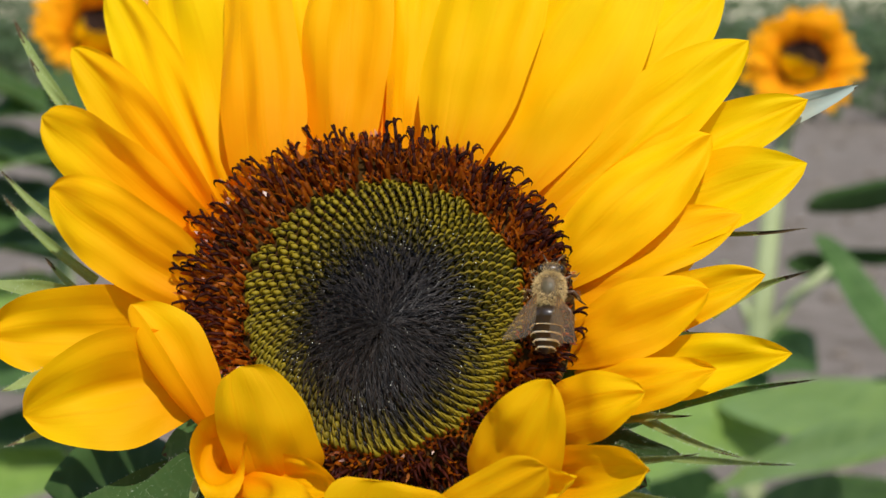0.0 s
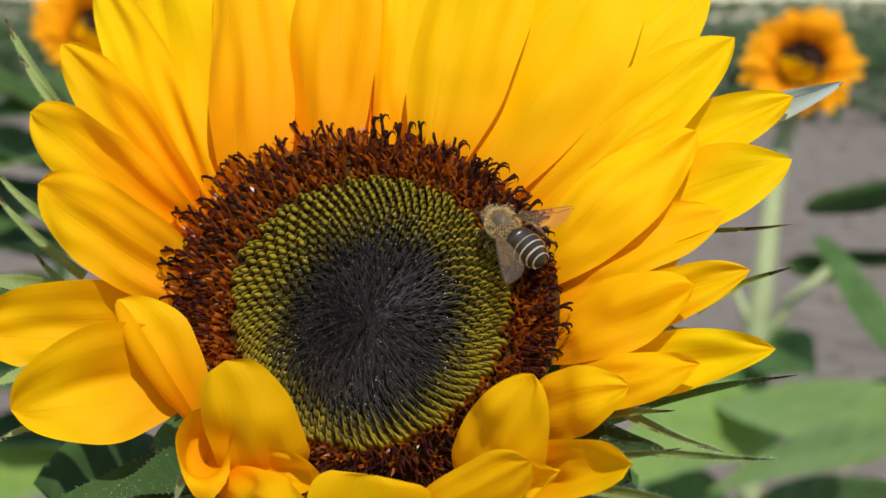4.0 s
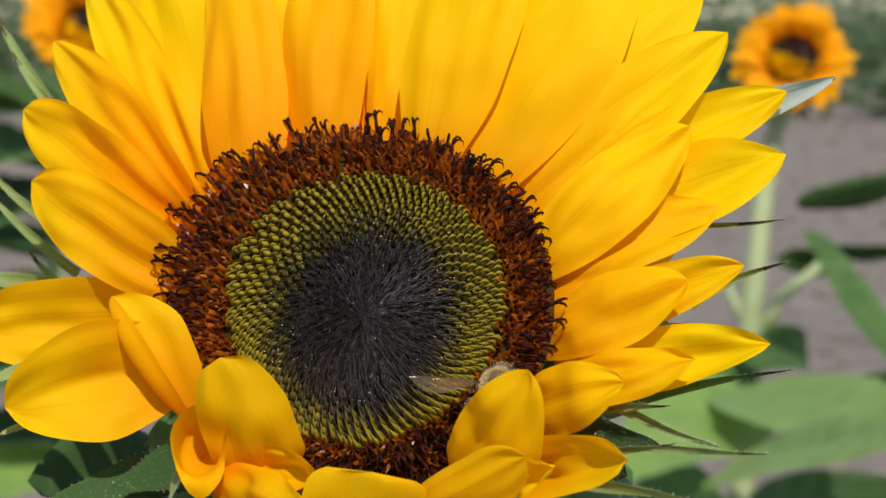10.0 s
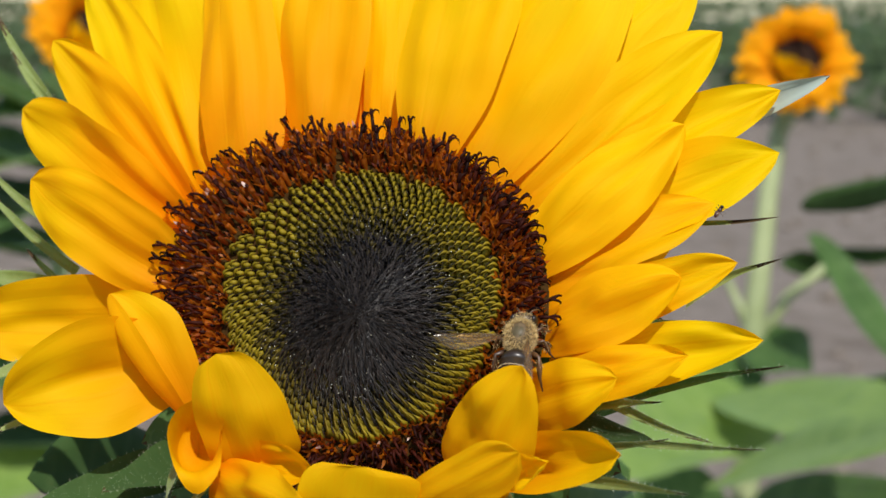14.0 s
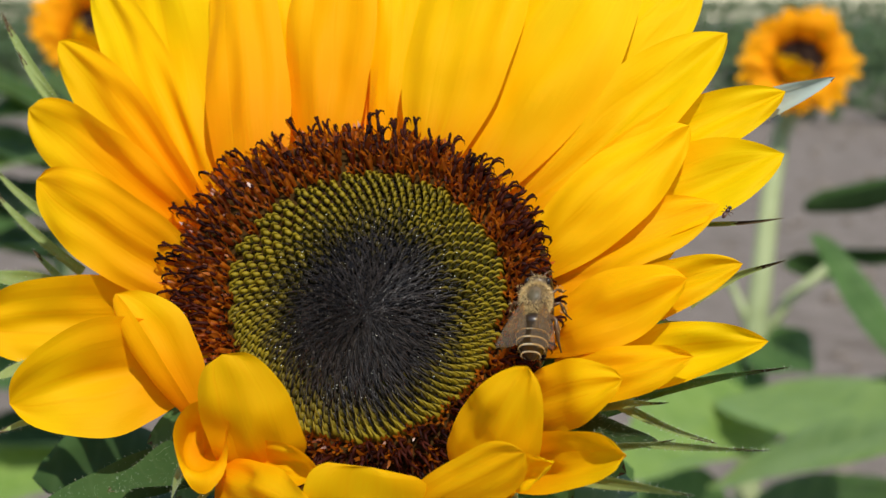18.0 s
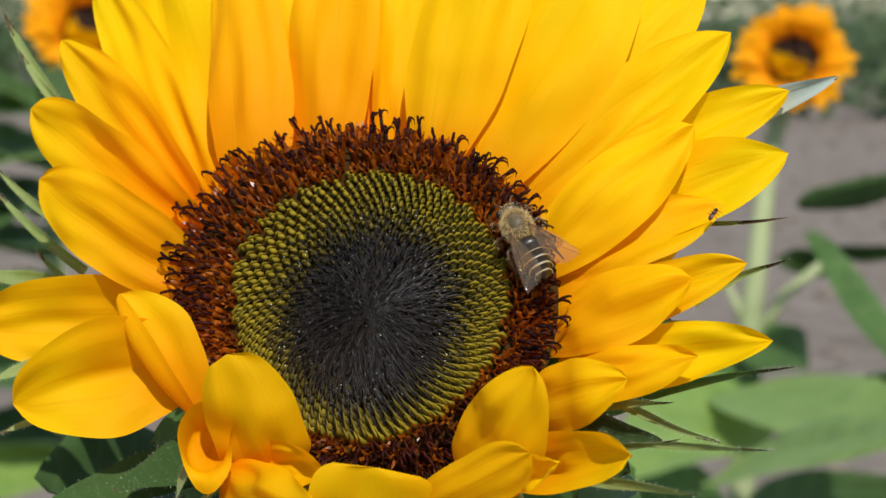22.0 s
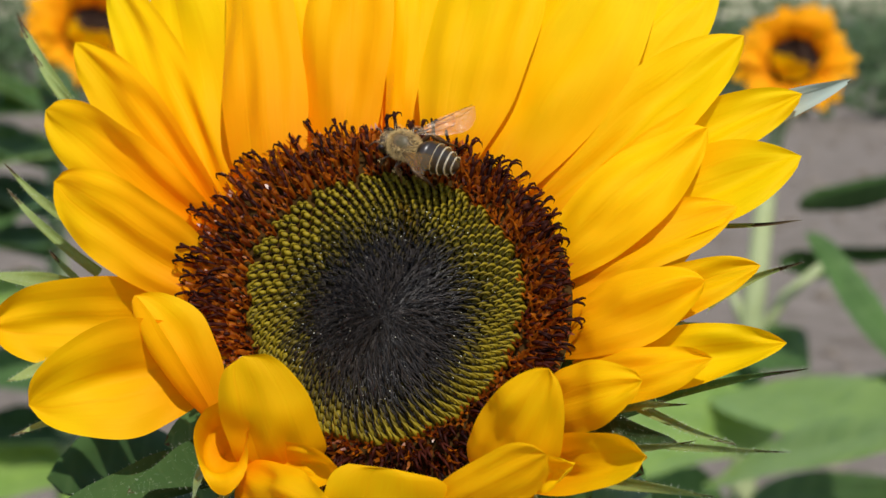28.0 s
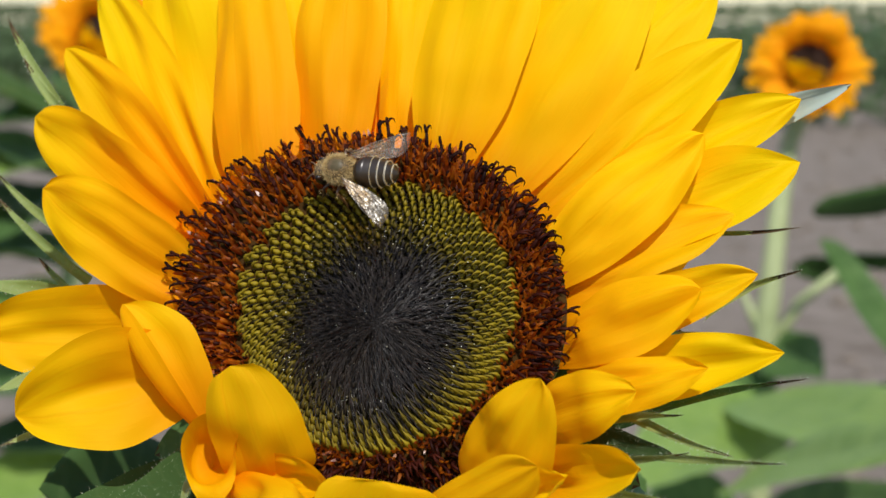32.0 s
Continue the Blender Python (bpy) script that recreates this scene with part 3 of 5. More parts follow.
def calyx():
    """The ring of broad green bracts that holds the head from behind."""
    r = random.Random(17)
    for i in range(22):
        a = 2 * math.pi * (i + r.uniform(-0.3, 0.3)) / 22
        q = r.uniform(33, 38)
        bract((18 * math.cos(a), 18 * math.sin(a), -13.5), (q * math.cos(a), q * math.sin(a), -15 + r.uniform(-2, 1)), r.uniform(11, 14), 1.0, 1.0, 0.0, 0.97, 40, mat=LEAF, blunt=2.2)


calyx()


def plant_body():
    """Stem, the swollen back of the head, and the base on which the florets sit."""
    neck = HEAD @ Vector((0, -2 * MM, -20 * MM))
    sh = Shape()
    path = []
    for i in range(24):
        s = i / 23
        top = neck + Vector((0, 0.03, -0.06))
        a, b, c, d = Vector((0, 0, -0.02)), Vector((0.004, 0.01, 0.6)), top + Vector((0, 0.03, -0.02)), neck
        path.append(a * (1 - s) ** 3 + b * 3 * s * (1 - s) ** 2 + c * 3 * s * s * (1 - s) + d * s ** 3)
    sh.tube(path, [0.011 - 0.0045 * i / 23 for i in range(24)], 14)
    part("stem", sh.mesh("stem", [STEM]), sunflower)
    sh = Shape()
    prof = [(3, -21), (9, -19), (17, -14), (22, -8), (23.5, -3), (22.5, -0.5)]
    n = 36
    for r, w in prof:
        for a in range(n):
            c = 2 * math.pi * a / n
            sh.v.append(HEAD @ Vector((r * math.cos(c) * MM, r * math.sin(c) * MM, w * MM)))
    for j in range(len(prof) - 1):
        for a in range(n):
            sh.f.append((j * n + a, j * n + (a + 1) % n, (j + 1) * n + (a + 1) % n, (j + 1) * n + a))
            sh.i.append(0)
    part("receptacle", sh.mesh("receptacle", [LEAF]), sunflower, "green back of the flower head")


plant_body()


def disc_height(r):
    """Height of the disc in mm at r mm from its centre: a shallow bowl with a raised rim that falls off."""
    return -0.5 + 1.2 * (r / 18.0) ** 2 if r < 18 else 0.7 - 0.035 * (r - 18) ** 2


def bulge(a, at, width):
    d = (a - at + math.pi) % (2 * math.pi) - math.pi
    return math.exp(-(d / width) ** 2)


def swell(a, rad):
    """How far the rim bulges out, in mm, on one side of the disc."""
    return (rad / 24.0) ** 4 * (4.6 * bulge(a, 2.42, 0.65) - 0.5 * bulge(a, 0.6, 0.45) - 3.2 * bulge(a, 3.55, 0.6))


def flower_disc():
    sh = Shape()
    n, rings = 48, 14
    for j in range(rings + 1):
        r = 24.2 * j / rings
        for a in range(n):
            c = 2 * math.pi * a / n
            q = r + swell(c, r)
            sh.v.append(Vector((q * math.cos(c) * MM, q * math.sin(c) * MM, (disc_height(r) - 0.35) * MM)))
    for j in range(rings):
        for a in range(n):
            sh.f.append((j * n + a, j * n + (a + 1) % n, (j + 1) * n + (a + 1) % n, (j + 1) * n + a))
            sh.i.append(2 if j < 6 else 1 if j < 9 else 0)
    return part("disc", sh.mesh("disc", [DISC_BASE, DISC_GREEN, SPIKE[0]]), sunflower, "round seed disc, dark centre, olive ring and brown rim", HEAD @ Matrix.Translation((-0.3 * MM, 0.0 * MM, 0)))


disc = flower_disc()


def open_floret(r, tall, hook, lobes=5):
    """A tubular floret with small lobes and a dark forked, curling style."""
    sh = Shape()
    h = 1.15 * tall
    lean = r.uniform(-0.15, 0.15)
    sh.tube([(0, 0, -0.4), (lean * 0.3, 0, h * 0.4), (lean * 0.8, 0, h * 0.8), (lean, 0, h)], [0.2, 0.33, 0.38, 0.34], 6, 0, False)
    for k in range(lobes):
        a = 2 * math.pi * (k + r.random() * 0.4) / 5
        d, s = Vector((math.cos(a), math.sin(a), 0)), Vector((-math.sin(a), math.cos(a), 0))
        c = Vector((lean, 0, h))
        b = len(sh.v)
        out, up = r.uniform(0.5, 1.15), r.uniform(0.35, 1.15)
        mid = c + d * (0.34 + out * 0.3) + Vector((0, 0, up * 0.55))
        sh.v += [c + d * 0.3 - s * 0.2, c + d * 0.3 + s * 0.2, mid + s * 0.16, mid - s * 0.16, c + d * out + Vector((0, 0, up))]
        sh.f += [(b, b + 1, b + 2, b + 3), (b + 3, b + 2, b + 4)]
        sh.i += [0, 0]
    if hook:
        top = h + r.uniform(0.4, 1.45) * tall
        bend = r.uniform(-0.35, 0.35)
        path = [(lean, 0, h * 0.4), (lean + 0.08, 0, h), (lean + 0.25, bend * 0.5, top)]
        sh.tube(path, [0.17, 0.24, 0.17], 6, 1)
        fork = r.uniform(0.15, 1.0)
        for q in ((-1, 1) if r.random() < 0.6 else (1,)):
            c = r.uniform(0.5, 1.1) * fork
            w = r.uniform(-0.15, 0.15) + bend
            curl = r.uniform(0.85, 1.4)
            x0 = lean + 0.3
            sh.tube([(x0 - 0.08, bend * 0.5, top - 0.2), (x0 + 0.12, 0.22 * q * c + w, top + 0.38), (x0 + 0.5 * curl, 0.46 * q * c + w, top + 0.62),
                     (x0 + 0.98 * curl, 0.6 * q * c + w, top + 0.42), (x0 + 1.28 * curl, 0.62 * q * c + w, top - 0.15)], [0.15, 0.175, 0.14, 0.08, 0.01], 5, 1)
    else:
        sh.tube([(lean, 0, h * 0.5), (lean + 0.1, 0.02, h + 0.5)], [0.22, 0.16], 6, 1)
    sh.v = [Vector(v) * MM for v in sh.v]
    return sh


def closed_bud(r, ripe):
    """An unopened floret: a rounded knob, behind it an olive scale whose tip bends inwards; small and narrow in the young middle."""
    sh = Shape()
    k, t = 0.24 + 0.06 * ripe, 0.1 * r.uniform(-1, 1)
    for z, rad in ((-0.5, 0.8 * k), (0.1, k), (0.3, k * 0.95), (0.45, k * 0.66), (0.52, k * 0.2)):
        for a in range(7):
            c = 2 * math.pi * a / 7 + t
            sh.v.append(Vector((rad * math.cos(c) * 1.8 - 0.1 * z, rad * math.sin(c) * 1.05, z)))
    for j in range(4):
        for a in range(7):
            sh.f.append((j * 7 + a, j * 7 + (a + 1) % 7, (j + 1) * 7 + (a + 1) % 7, (j + 1) * 7 + a))
            sh.i.append(0)
    sh.f.append(tuple(28 + a for a in range(7)))
    sh.i.append(0)
    if ripe > 0.15:
        w0 = 0.25 + 0.2 * ripe
        rows = ((0.38, -0.4, w0), (0.44, 0.2, 1.05 * w0), (0.40, 0.6, 0.86 * w0), (0.28, 0.92, 0.56 * w0), (0.08, 1.16, 0.32 * w0), (-0.2, 1.34, 0.16 * w0), (-0.46, 1.42, 0.012))
        b = len(sh.v)
        for x, z, w in rows:
            q = min(0.16, w)
            sh.v += [Vector((x, -w + t * z, z)), Vector((x - q * 0.6, t * z, z + q * 0.3)), Vector((x, w + t * z, z)), Vector((x + q, t * z, z + q * 0.7))]
        for j in range(len(rows) - 1):
            for c in range(4):
                p = b + j * 4
                sh.f.append((p + c, p + (c + 1) % 4, p + 4 + (c + 1) % 4, p + 4 + c))
                sh.i.append(0)
    sh.v = [Vector(v) * MM for v in sh.v]
    return sh


def bristles(sh, r, m, young):
    """Black chaff points beside a bud: short ones that line the rows of ripe buds, long ones that lean over the young middle."""
    ln = 0.5 + 2.2 * young
    for y in (0.48,):
        w = y + r.uniform(-0.08, 0.08)
        path = [(0.6, w, 0.1), (0.3, w, 0.5), (-0.2, w * 0.95, 0.62), (-0.75 - 0.5 * young, w * 0.9 + r.uniform(-0.1, 0.1), 0.66 + 0.2 * young)]
        sh.tube([m @ (Vector(p) * MM) for p in path], [0.045 * MM, 0.05 * MM, 0.045 * MM, 0.01 * MM], 3, 0, False)
    for _ in range(round(6 * min(1.0, young * 1.4))):
        y, x, k = r.uniform(-0.6, 0.6), r.uniform(0.1, 0.8), r.uniform(0.4, 1.3)
        path = [(x, y, 0.3), (x - 0.1, y, 0.8), (x - 0.35, y * 0.9, 0.95 + ln * 0.2), (x - 0.5 - ln * 0.7 * k, y * 0.8 + r.uniform(-0.5, 0.5), 1.0 + ln * r.uniform(0.15, 0.65) * k)]
        sh.tube([m @ (Vector(p) * MM) for p in path], [0.07 * MM, 0.08 * MM, 0.065 * MM, 0.008 * MM], 4, 0, False)


def florets():
    r = random.Random(11)
    hair = Shape()
    edge = 24.0
    spots = [(i, edge * math.sqrt((i + 0.5) / 1350)) for i in range(1350)]
    spots = [q for q in spots if q[1] < 18.4] + [(i, edge * math.sqrt((i + 0.5) / 1450)) for i in range(1450) if edge * math.sqrt((i + 0.5) / 1450) >= 17.9]
    tones = len(BUD)
    kinds = {"floret": [open_floret(r, r.uniform(0.85, 1.25), i % 3 < 2) for i in range(15)], "young_floret": [open_floret(r, r.uniform(0.7, 0.95), False) for _ in range(5)],
             "spent_floret": [open_floret(r, r.uniform(0.7, 1.0), True, 1) for _ in range(8)]}
    mats = {"floret": (FLORET, STYLE), "young_floret": (FLORET, STYLE), "spent_floret": (DARK_TUBE, STYLE)}
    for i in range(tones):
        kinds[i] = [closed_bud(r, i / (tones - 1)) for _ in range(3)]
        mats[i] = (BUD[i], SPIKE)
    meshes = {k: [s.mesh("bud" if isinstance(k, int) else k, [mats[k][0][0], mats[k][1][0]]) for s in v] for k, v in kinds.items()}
    rest = {k: Shape() for k in kinds}
    made = {}
    for i, rad in spots:
        a = -i * math.radians(137.50776)
        # towards the next bud on the same row, which curves out from the middle
        row = math.atan2(rad * math.sin(math.radians(1.81)), rad * (1 - math.sqrt(max(0.0, 1 - 89 / (i + 0.5))))) if i > 89 else 0.0
        wob = r.uniform(-0.5, 0.5)
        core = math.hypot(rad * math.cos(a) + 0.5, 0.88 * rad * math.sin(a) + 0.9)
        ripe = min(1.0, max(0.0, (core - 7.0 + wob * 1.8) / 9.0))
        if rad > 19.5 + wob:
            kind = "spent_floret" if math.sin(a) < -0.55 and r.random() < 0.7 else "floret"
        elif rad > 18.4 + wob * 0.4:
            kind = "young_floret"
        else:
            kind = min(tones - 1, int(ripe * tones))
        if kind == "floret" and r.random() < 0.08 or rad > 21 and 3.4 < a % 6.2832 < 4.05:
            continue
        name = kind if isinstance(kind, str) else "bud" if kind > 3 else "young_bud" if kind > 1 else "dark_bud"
        jit = 0.3 if "floret" in name else 0.03
        x, y = rad * math.cos(a) + r.uniform(-jit, jit), rad * math.sin(a) + r.uniform(-jit, jit)
        x, y = x - 1.9 * (rad / edge) ** 5 + 0.1 * max(0.0, 1 - (rad / 19) ** 2), y - 0.1 * (rad / edge) ** 5 - 1.5 * max(0.0, 1 - (rad / 19) ** 2)
        x, y = x + swell(a, rad) * math.cos(a), y + swell(a, rad) * math.sin(a)
        lean = {"floret": 34 + (rad - 20) * 6 + r.uniform(-14, 14), "spent_floret": 8 + (rad - 20) * 5 + r.uniform(-14, 14), "young_floret": 16 + r.uniform(-10, 10)}.get(kind, -8)
        turn = Matrix.Rotation(a, 4, "Z") @ Matrix.Rotation(math.radians(lean), 4, "Y") @ Matrix.Rotation(r.uniform(-0.5, 0.5) if "floret" in name else row, 4, "Z")
        size = r.uniform(0.94, 1.08) * (1.25 if kind in ("floret", "spent_floret") else 1.0 if kind == "young_floret" else 1.22)
        m = Matrix.Translation((x * MM, y * MM, disc_height(rad) * MM)) @ turn @ Matrix.Scale(size, 4)
        v = r.randrange(len(kinds[kind]))
        made[name] = made.get(name, 0) + 1
        if "bud" in name:
            bristles(hair, r, m, max(0.0, 1 - ripe * 1.25))
        s = kinds[kind][v]
        if made[name] <= 300:
            part(name, meshes[kind][v], disc, m=m)
        else:
            rest[kind].join(s.v, s.f, s.i, m)
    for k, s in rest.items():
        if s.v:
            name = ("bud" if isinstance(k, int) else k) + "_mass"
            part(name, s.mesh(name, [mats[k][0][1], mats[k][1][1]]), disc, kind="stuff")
    part("chaff_bristles", hair.mesh("chaff_bristles", [SPIKE[1]]), disc, "fine black bristles of the centre", kind="stuff")
    # grains of pollen on the dark centre, kept near white to stand in for glints too
    sh = Shape()
    for _ in range(260):
        rad, a = 14.5 * math.sqrt(r.random()), r.uniform(0, 6.283)
        k = r.choice((0.035, 0.04, 0.05, 0.06, 0.07))
        sh.ball((rad * math.cos(a) * MM, rad * math.sin(a) * MM, (disc_height(rad) + 1.55) * MM), (k * MM, k * MM, k * MM), 4, 6)
    for x, y in ((-9.6, -3.2), (-8.7, -3.4), (-1.7, 0.5)):
        sh.ball((x * MM, y * MM, (disc_height(8) + 1.6) * MM), (0.11 * MM, 0.11 * MM, 0.11 * MM), 4, 6)
    part("pollen_glints", sh.mesh("pollen_glints", [POLLEN_GLINT]), disc, kind="stuff")


florets()

# ---- the honeybee ----
BEE_DARK = varied("bee_shell", (0.018, 0.011, 0.006), (0.07, 0.042, 0.018), 0.34, 0.6)
BEE_BAND = varied("bee_band", (0.34, 0.31, 0.25), (0.55, 0.51, 0.43), 0.8, 0.2)
BEE_FUR = varied("bee_fur", (0.48, 0.33, 0.12), (0.78, 0.60, 0.31), 0.8, 0.2, "island")
BEE_SKIN = varied("bee_thorax", (0.09, 0.06, 0.03), (0.16, 0.11, 0.055), 0.6, 0.3)
BEE_LEG = varied("bee_leg", (0.05, 0.025, 0.012), (0.13, 0.06, 0.02), 0.4, 0.5)
BEE_PLATE = varied("bee_back", (0.075, 0.058, 0.026), (0.13, 0.10, 0.05), 0.5, 0.3)
BEE_EYE = Nodes("bee_eye").shade((0.010, 0.006, 0.005), 0.35, 0.4)
VEIN = Nodes("wing_vein").shade((0.09, 0.05, 0.02), 0.4)


def wing_material():
    """A clear amber-tinted film, finely wrinkled, that glints."""
    k = Nodes("wing_membrane")
    n = k.noise(1500.0, 3, "Object", (0.3, 1.0, 1.0))
    k.shade((0.55, 0.38, 0.17), 0.3, 0.6)
    normal = k.bump(n, 0.7, 0.0003)
    shine = k.tree.nodes.new("ShaderNodeBsdfGlossy")
    shine.inputs["Roughness"].default_value = 0.26
    shine.inputs[0].default_value = (0.72, 0.70, 0.66, 1)
    k.link(normal, shine.inputs["Normal"])
    both = k.tree.nodes.new("ShaderNodeMixShader")
    both.inputs[0].default_value = 0.5
    k.link(k.bsdf.outputs[0], both.inputs[1])
    k.link(shine.outputs[0], both.inputs[2])
    clear = k.tree.nodes.new("ShaderNodeBsdfTransparent")
    clear.inputs[0].default_value = (0.96, 0.80, 0.52, 1)
    m = k.tree.nodes.new("ShaderNodeMixShader")
    m.inputs[0].default_value = 0.84
    k.link(both.outputs[0], m.inputs[1])
    k.link(clear.outputs[0], m.inputs[2])
    k.link(m.outputs[0], k.out.inputs["Surface"])
    return k.mat


WING = wing_material()
bee = thing("honeybee", pose(0, 0, 1.3), "brown honeybee with furry thorax and pale-banded dark abdomen", "bee")


def bee_fur(sh, at, size, count, length, seed, lean=Vector((-0.5, 0, 0)), top=1.0):
    r = random.Random(seed)
    pts, nrm = [], []
    for _ in range(count):
        z, a = r.uniform(-0.6, top), r.uniform(0, 6.283)
        q = math.sqrt(1 - z * z)
        d = Vector((q * math.cos(a), q * math.sin(a), z))
        pts.append(Vector(at) + Vector((d.x * size[0], d.y * size[1], d.z * size[2])))
        nrm.append(d)
    return sh.hairs(pts, nrm, length, 0.022, 1, lean, r)


def build_bee():
    """Millimetres, head towards +x, back towards +z."""
    def mm_mesh(sh, name, mats, smooth=True):
        sh.v = [Vector((v[0] - 0.45, v[1] * 0.90, v[2])) * MM * 1.07 for v in sh.v]
        return sh.mesh(name, mats, smooth)

    sh = Shape().ball((2.45, 0, 0.35), (2.15, 1.9, 1.72), 10, 16, 0, None, 0.05)
    bee_fur(sh, (2.45, 0, 0.35), (2.1, 1.88, 1.7), 4800, 0.66, 1, top=0.88)
    thorax = part("thorax", mm_mesh(sh, "thorax", [BEE_SKIN, BEE_FUR]), bee, "thorax thick with tawny fur")
    sh = Shape().ball((2.35, 0, 1.64), (1.0, 1.0, 0.44), 8, 14, 0, None, 0.06)
    part("back_plate", mm_mesh(sh, "back_plate", [BEE_PLATE]), thorax, "bald brown spot on the back")
    sh = Shape().ball((4.95, 0, -0.4), (1.0, 1.75, 1.45), 10, 14)
    bee_fur(sh, (4.85, 0, -0.35), (0.9, 1.45, 1.4), 900, 0.45, 2, Vector((0.2, 0, 0)))
    sh.tube([(5.5, 0, -1.4), (5.8, 0, -2.3), (5.6, 0, -3.2)], [0.3, 0.2, 0.1], 6, 0)
    head = part("head", mm_mesh(sh, "head", [BEE_DARK, BEE_FUR]), bee)
    for s in (-1, 1):
        sh = Shape().ball((5.05, 1.34 * s, -0.3), (0.66, 0.52, 1.15), 8, 12)
        part("eye", mm_mesh(sh, "eye", [BEE_EYE]), head, "glossy black compound eye")
        sh = Shape().tube([(5.7, 0.4 * s, -0.2), (6.3, 0.9 * s, 0.1), (7.0, 1.3 * s, -0.6), (7.4, 1.5 * s, -1.4)], [0.13, 0.12, 0.13, 0.1], 6)
        part("antenna", mm_mesh(sh, "antenna", [BEE_LEG]), head)
    # abdomen: overlapping rings, each with a pale felted band
    prof = [(0.75, 0.45), (0.4, 1.25), (-0.4, 1.85), (-1.5, 2.08), (-1.52, 2.0), (-2.7, 2.08), (-2.72, 2.0), (-3.8, 1.92), (-3.82, 1.84), (-4.8, 1.55), (-4.82, 1.46), (-5.8, 1.08), (-5.82, 1.0), (-6.3, 0.55), (-6.5, 0.1)]
    sh = Shape()
    sides = 20
    for x, q in prof:
        q, x = q * 1.03, x * 0.79
        for a in range(sides):
            c = 2 * math.pi * a / sides
            sh.v.append(Vector((x, q * math.cos(c), q * 0.88 * math.sin(c) + 0.05 - 0.012 * x * x)))
    for j in range(len(prof) - 1):
        for a in range(sides):
            sh.f.append((j * sides + a, j * sides + (a + 1) % sides, (j + 1) * sides + (a + 1) % sides, (j + 1) * sides + a))
            sh.i.append(0)
    abdomen = part("abdomen", mm_mesh(sh, "abdomen", [BEE_DARK]), bee, "shiny dark banded abdomen")
    r = random.Random(5)
    for x, q, w in ((-2.6, 2.08, 0.05), (-3.7, 1.94, 0.14), (-4.7, 1.6, 0.2), (-5.65, 1.15, 0.14)):
        sh = Shape()
        q, x = q * 1.03, x * 0.79
        for k, (dx, dq) in enumerate(((0.0, 0.0), (-0.05, 0.045), (-w, 0.035), (-w - 0.05, -0.02))):
            for a in range(sides):
                c = 2 * math.pi * a / sides
                sh.v.append(Vector((x + dx + 0.05 * math.sin(3 * c), (q + dq) * math.cos(c), (q + dq) * 0.88 * math.sin(c) + 0.05 - 0.012 * x * x)))
        for k in range(3):
            for a in range(sides):
                sh.f.append((k * sides + a, k * sides + (a + 1) % sides, (k + 1) * sides + (a + 1) % sides, (k + 1) * sides + a))
                sh.i.append(0)
        pts, nrm = [], []
        for _ in range(300):
            c = r.uniform(-0.5, 3.64)
            pts.append(Vector((x - w * r.random(), q * math.cos(c), q * 0.88 * math.sin(c) + 0.05 - 0.012 * x * x)))
            nrm.append(Vector((-0.8, math.cos(c) * 0.5, math.sin(c) * 0.5)))
        sh.hairs(pts, nrm, 0.3, 0.02, 1, rnd=r)
        part("band", mm_mesh(sh, "band", [BEE_BAND, BEE_FUR]), abdomen, "pale grey band of short hair")
    # legs, three a side
    for s in (-1, 1):
        for hip, knee, ankle, toe, fat in (
                ((3.6, 0.9, -1.0), (4.6, 2.4, -0.7), (5.2, 2.9, -2.3), (5.8, 3.2, -2.9), 0.2),
                ((2.4, 1.1, -1.1), (2.6, 3.0, -0.4), (2.0, 3.7, -2.2), (1.8, 4.3, -2.9), 0.24),
                ((1.4, 1.1, -1.0), (0.0, 2.8, 0.1), (-1.7, 3.0, -1.7), (-2.7, 3.4, -2.8), 0.34)):
            flip = [Vector((p[0], p[1] * s, p[2])) for p in (hip, knee, ankle, toe)]
            sh = Shape().tube([flip[0], flip[0].lerp(flip[1], 0.6), flip[1], flip[1].lerp(flip[2], 0.5), flip[2], flip[3]],
                              [fat * 0.8, fat * 1.1, fat * 0.7, fat * 1.2, fat * 0.6, fat * 0.25], 7)
            bee_fur(sh, flip[1].lerp(flip[2], 0.4), (0.5, 0.4, 0.6), 40, 0.35, 9)
            part("leg", mm_mesh(sh, "leg", [BEE_LEG, BEE_FUR]), bee)
    wings = []
    for s in (-1, 1):
        made = []
        for name, length, wide, off in (("forewing", 8.3, 2.7, 0.0), ("hindwing", 5.6, 1.8, -0.12)):
            sh = Shape()
            n = 16
            for k in range(n + 1):
                t = k / n
                lead = 0.35 * math.sin(math.pi * t) * wide * 0.5
                trail = wide * (math.sin(math.pi * min(1, t * 0.62 + 0.03)) ** 1.2) * (1 if t < 0.72 else math.sqrt(max(0, 1 - ((t - 0.72) / 0.28) ** 2)))
                for j in range(4):
                    y = lead - (lead + trail) * j / 3
                    sh.v.append(Vector((-length * t, s * y, 0.12 * math.sin(9 * t + 2 * j) * t + off)))
            for k in range(n):
                for j in range(3):
                    sh.f.append((k * 4 + j, k * 4 + j + 1, (k + 1) * 4 + j + 1, (k + 1) * 4 + j))
                    sh.i.append(0)
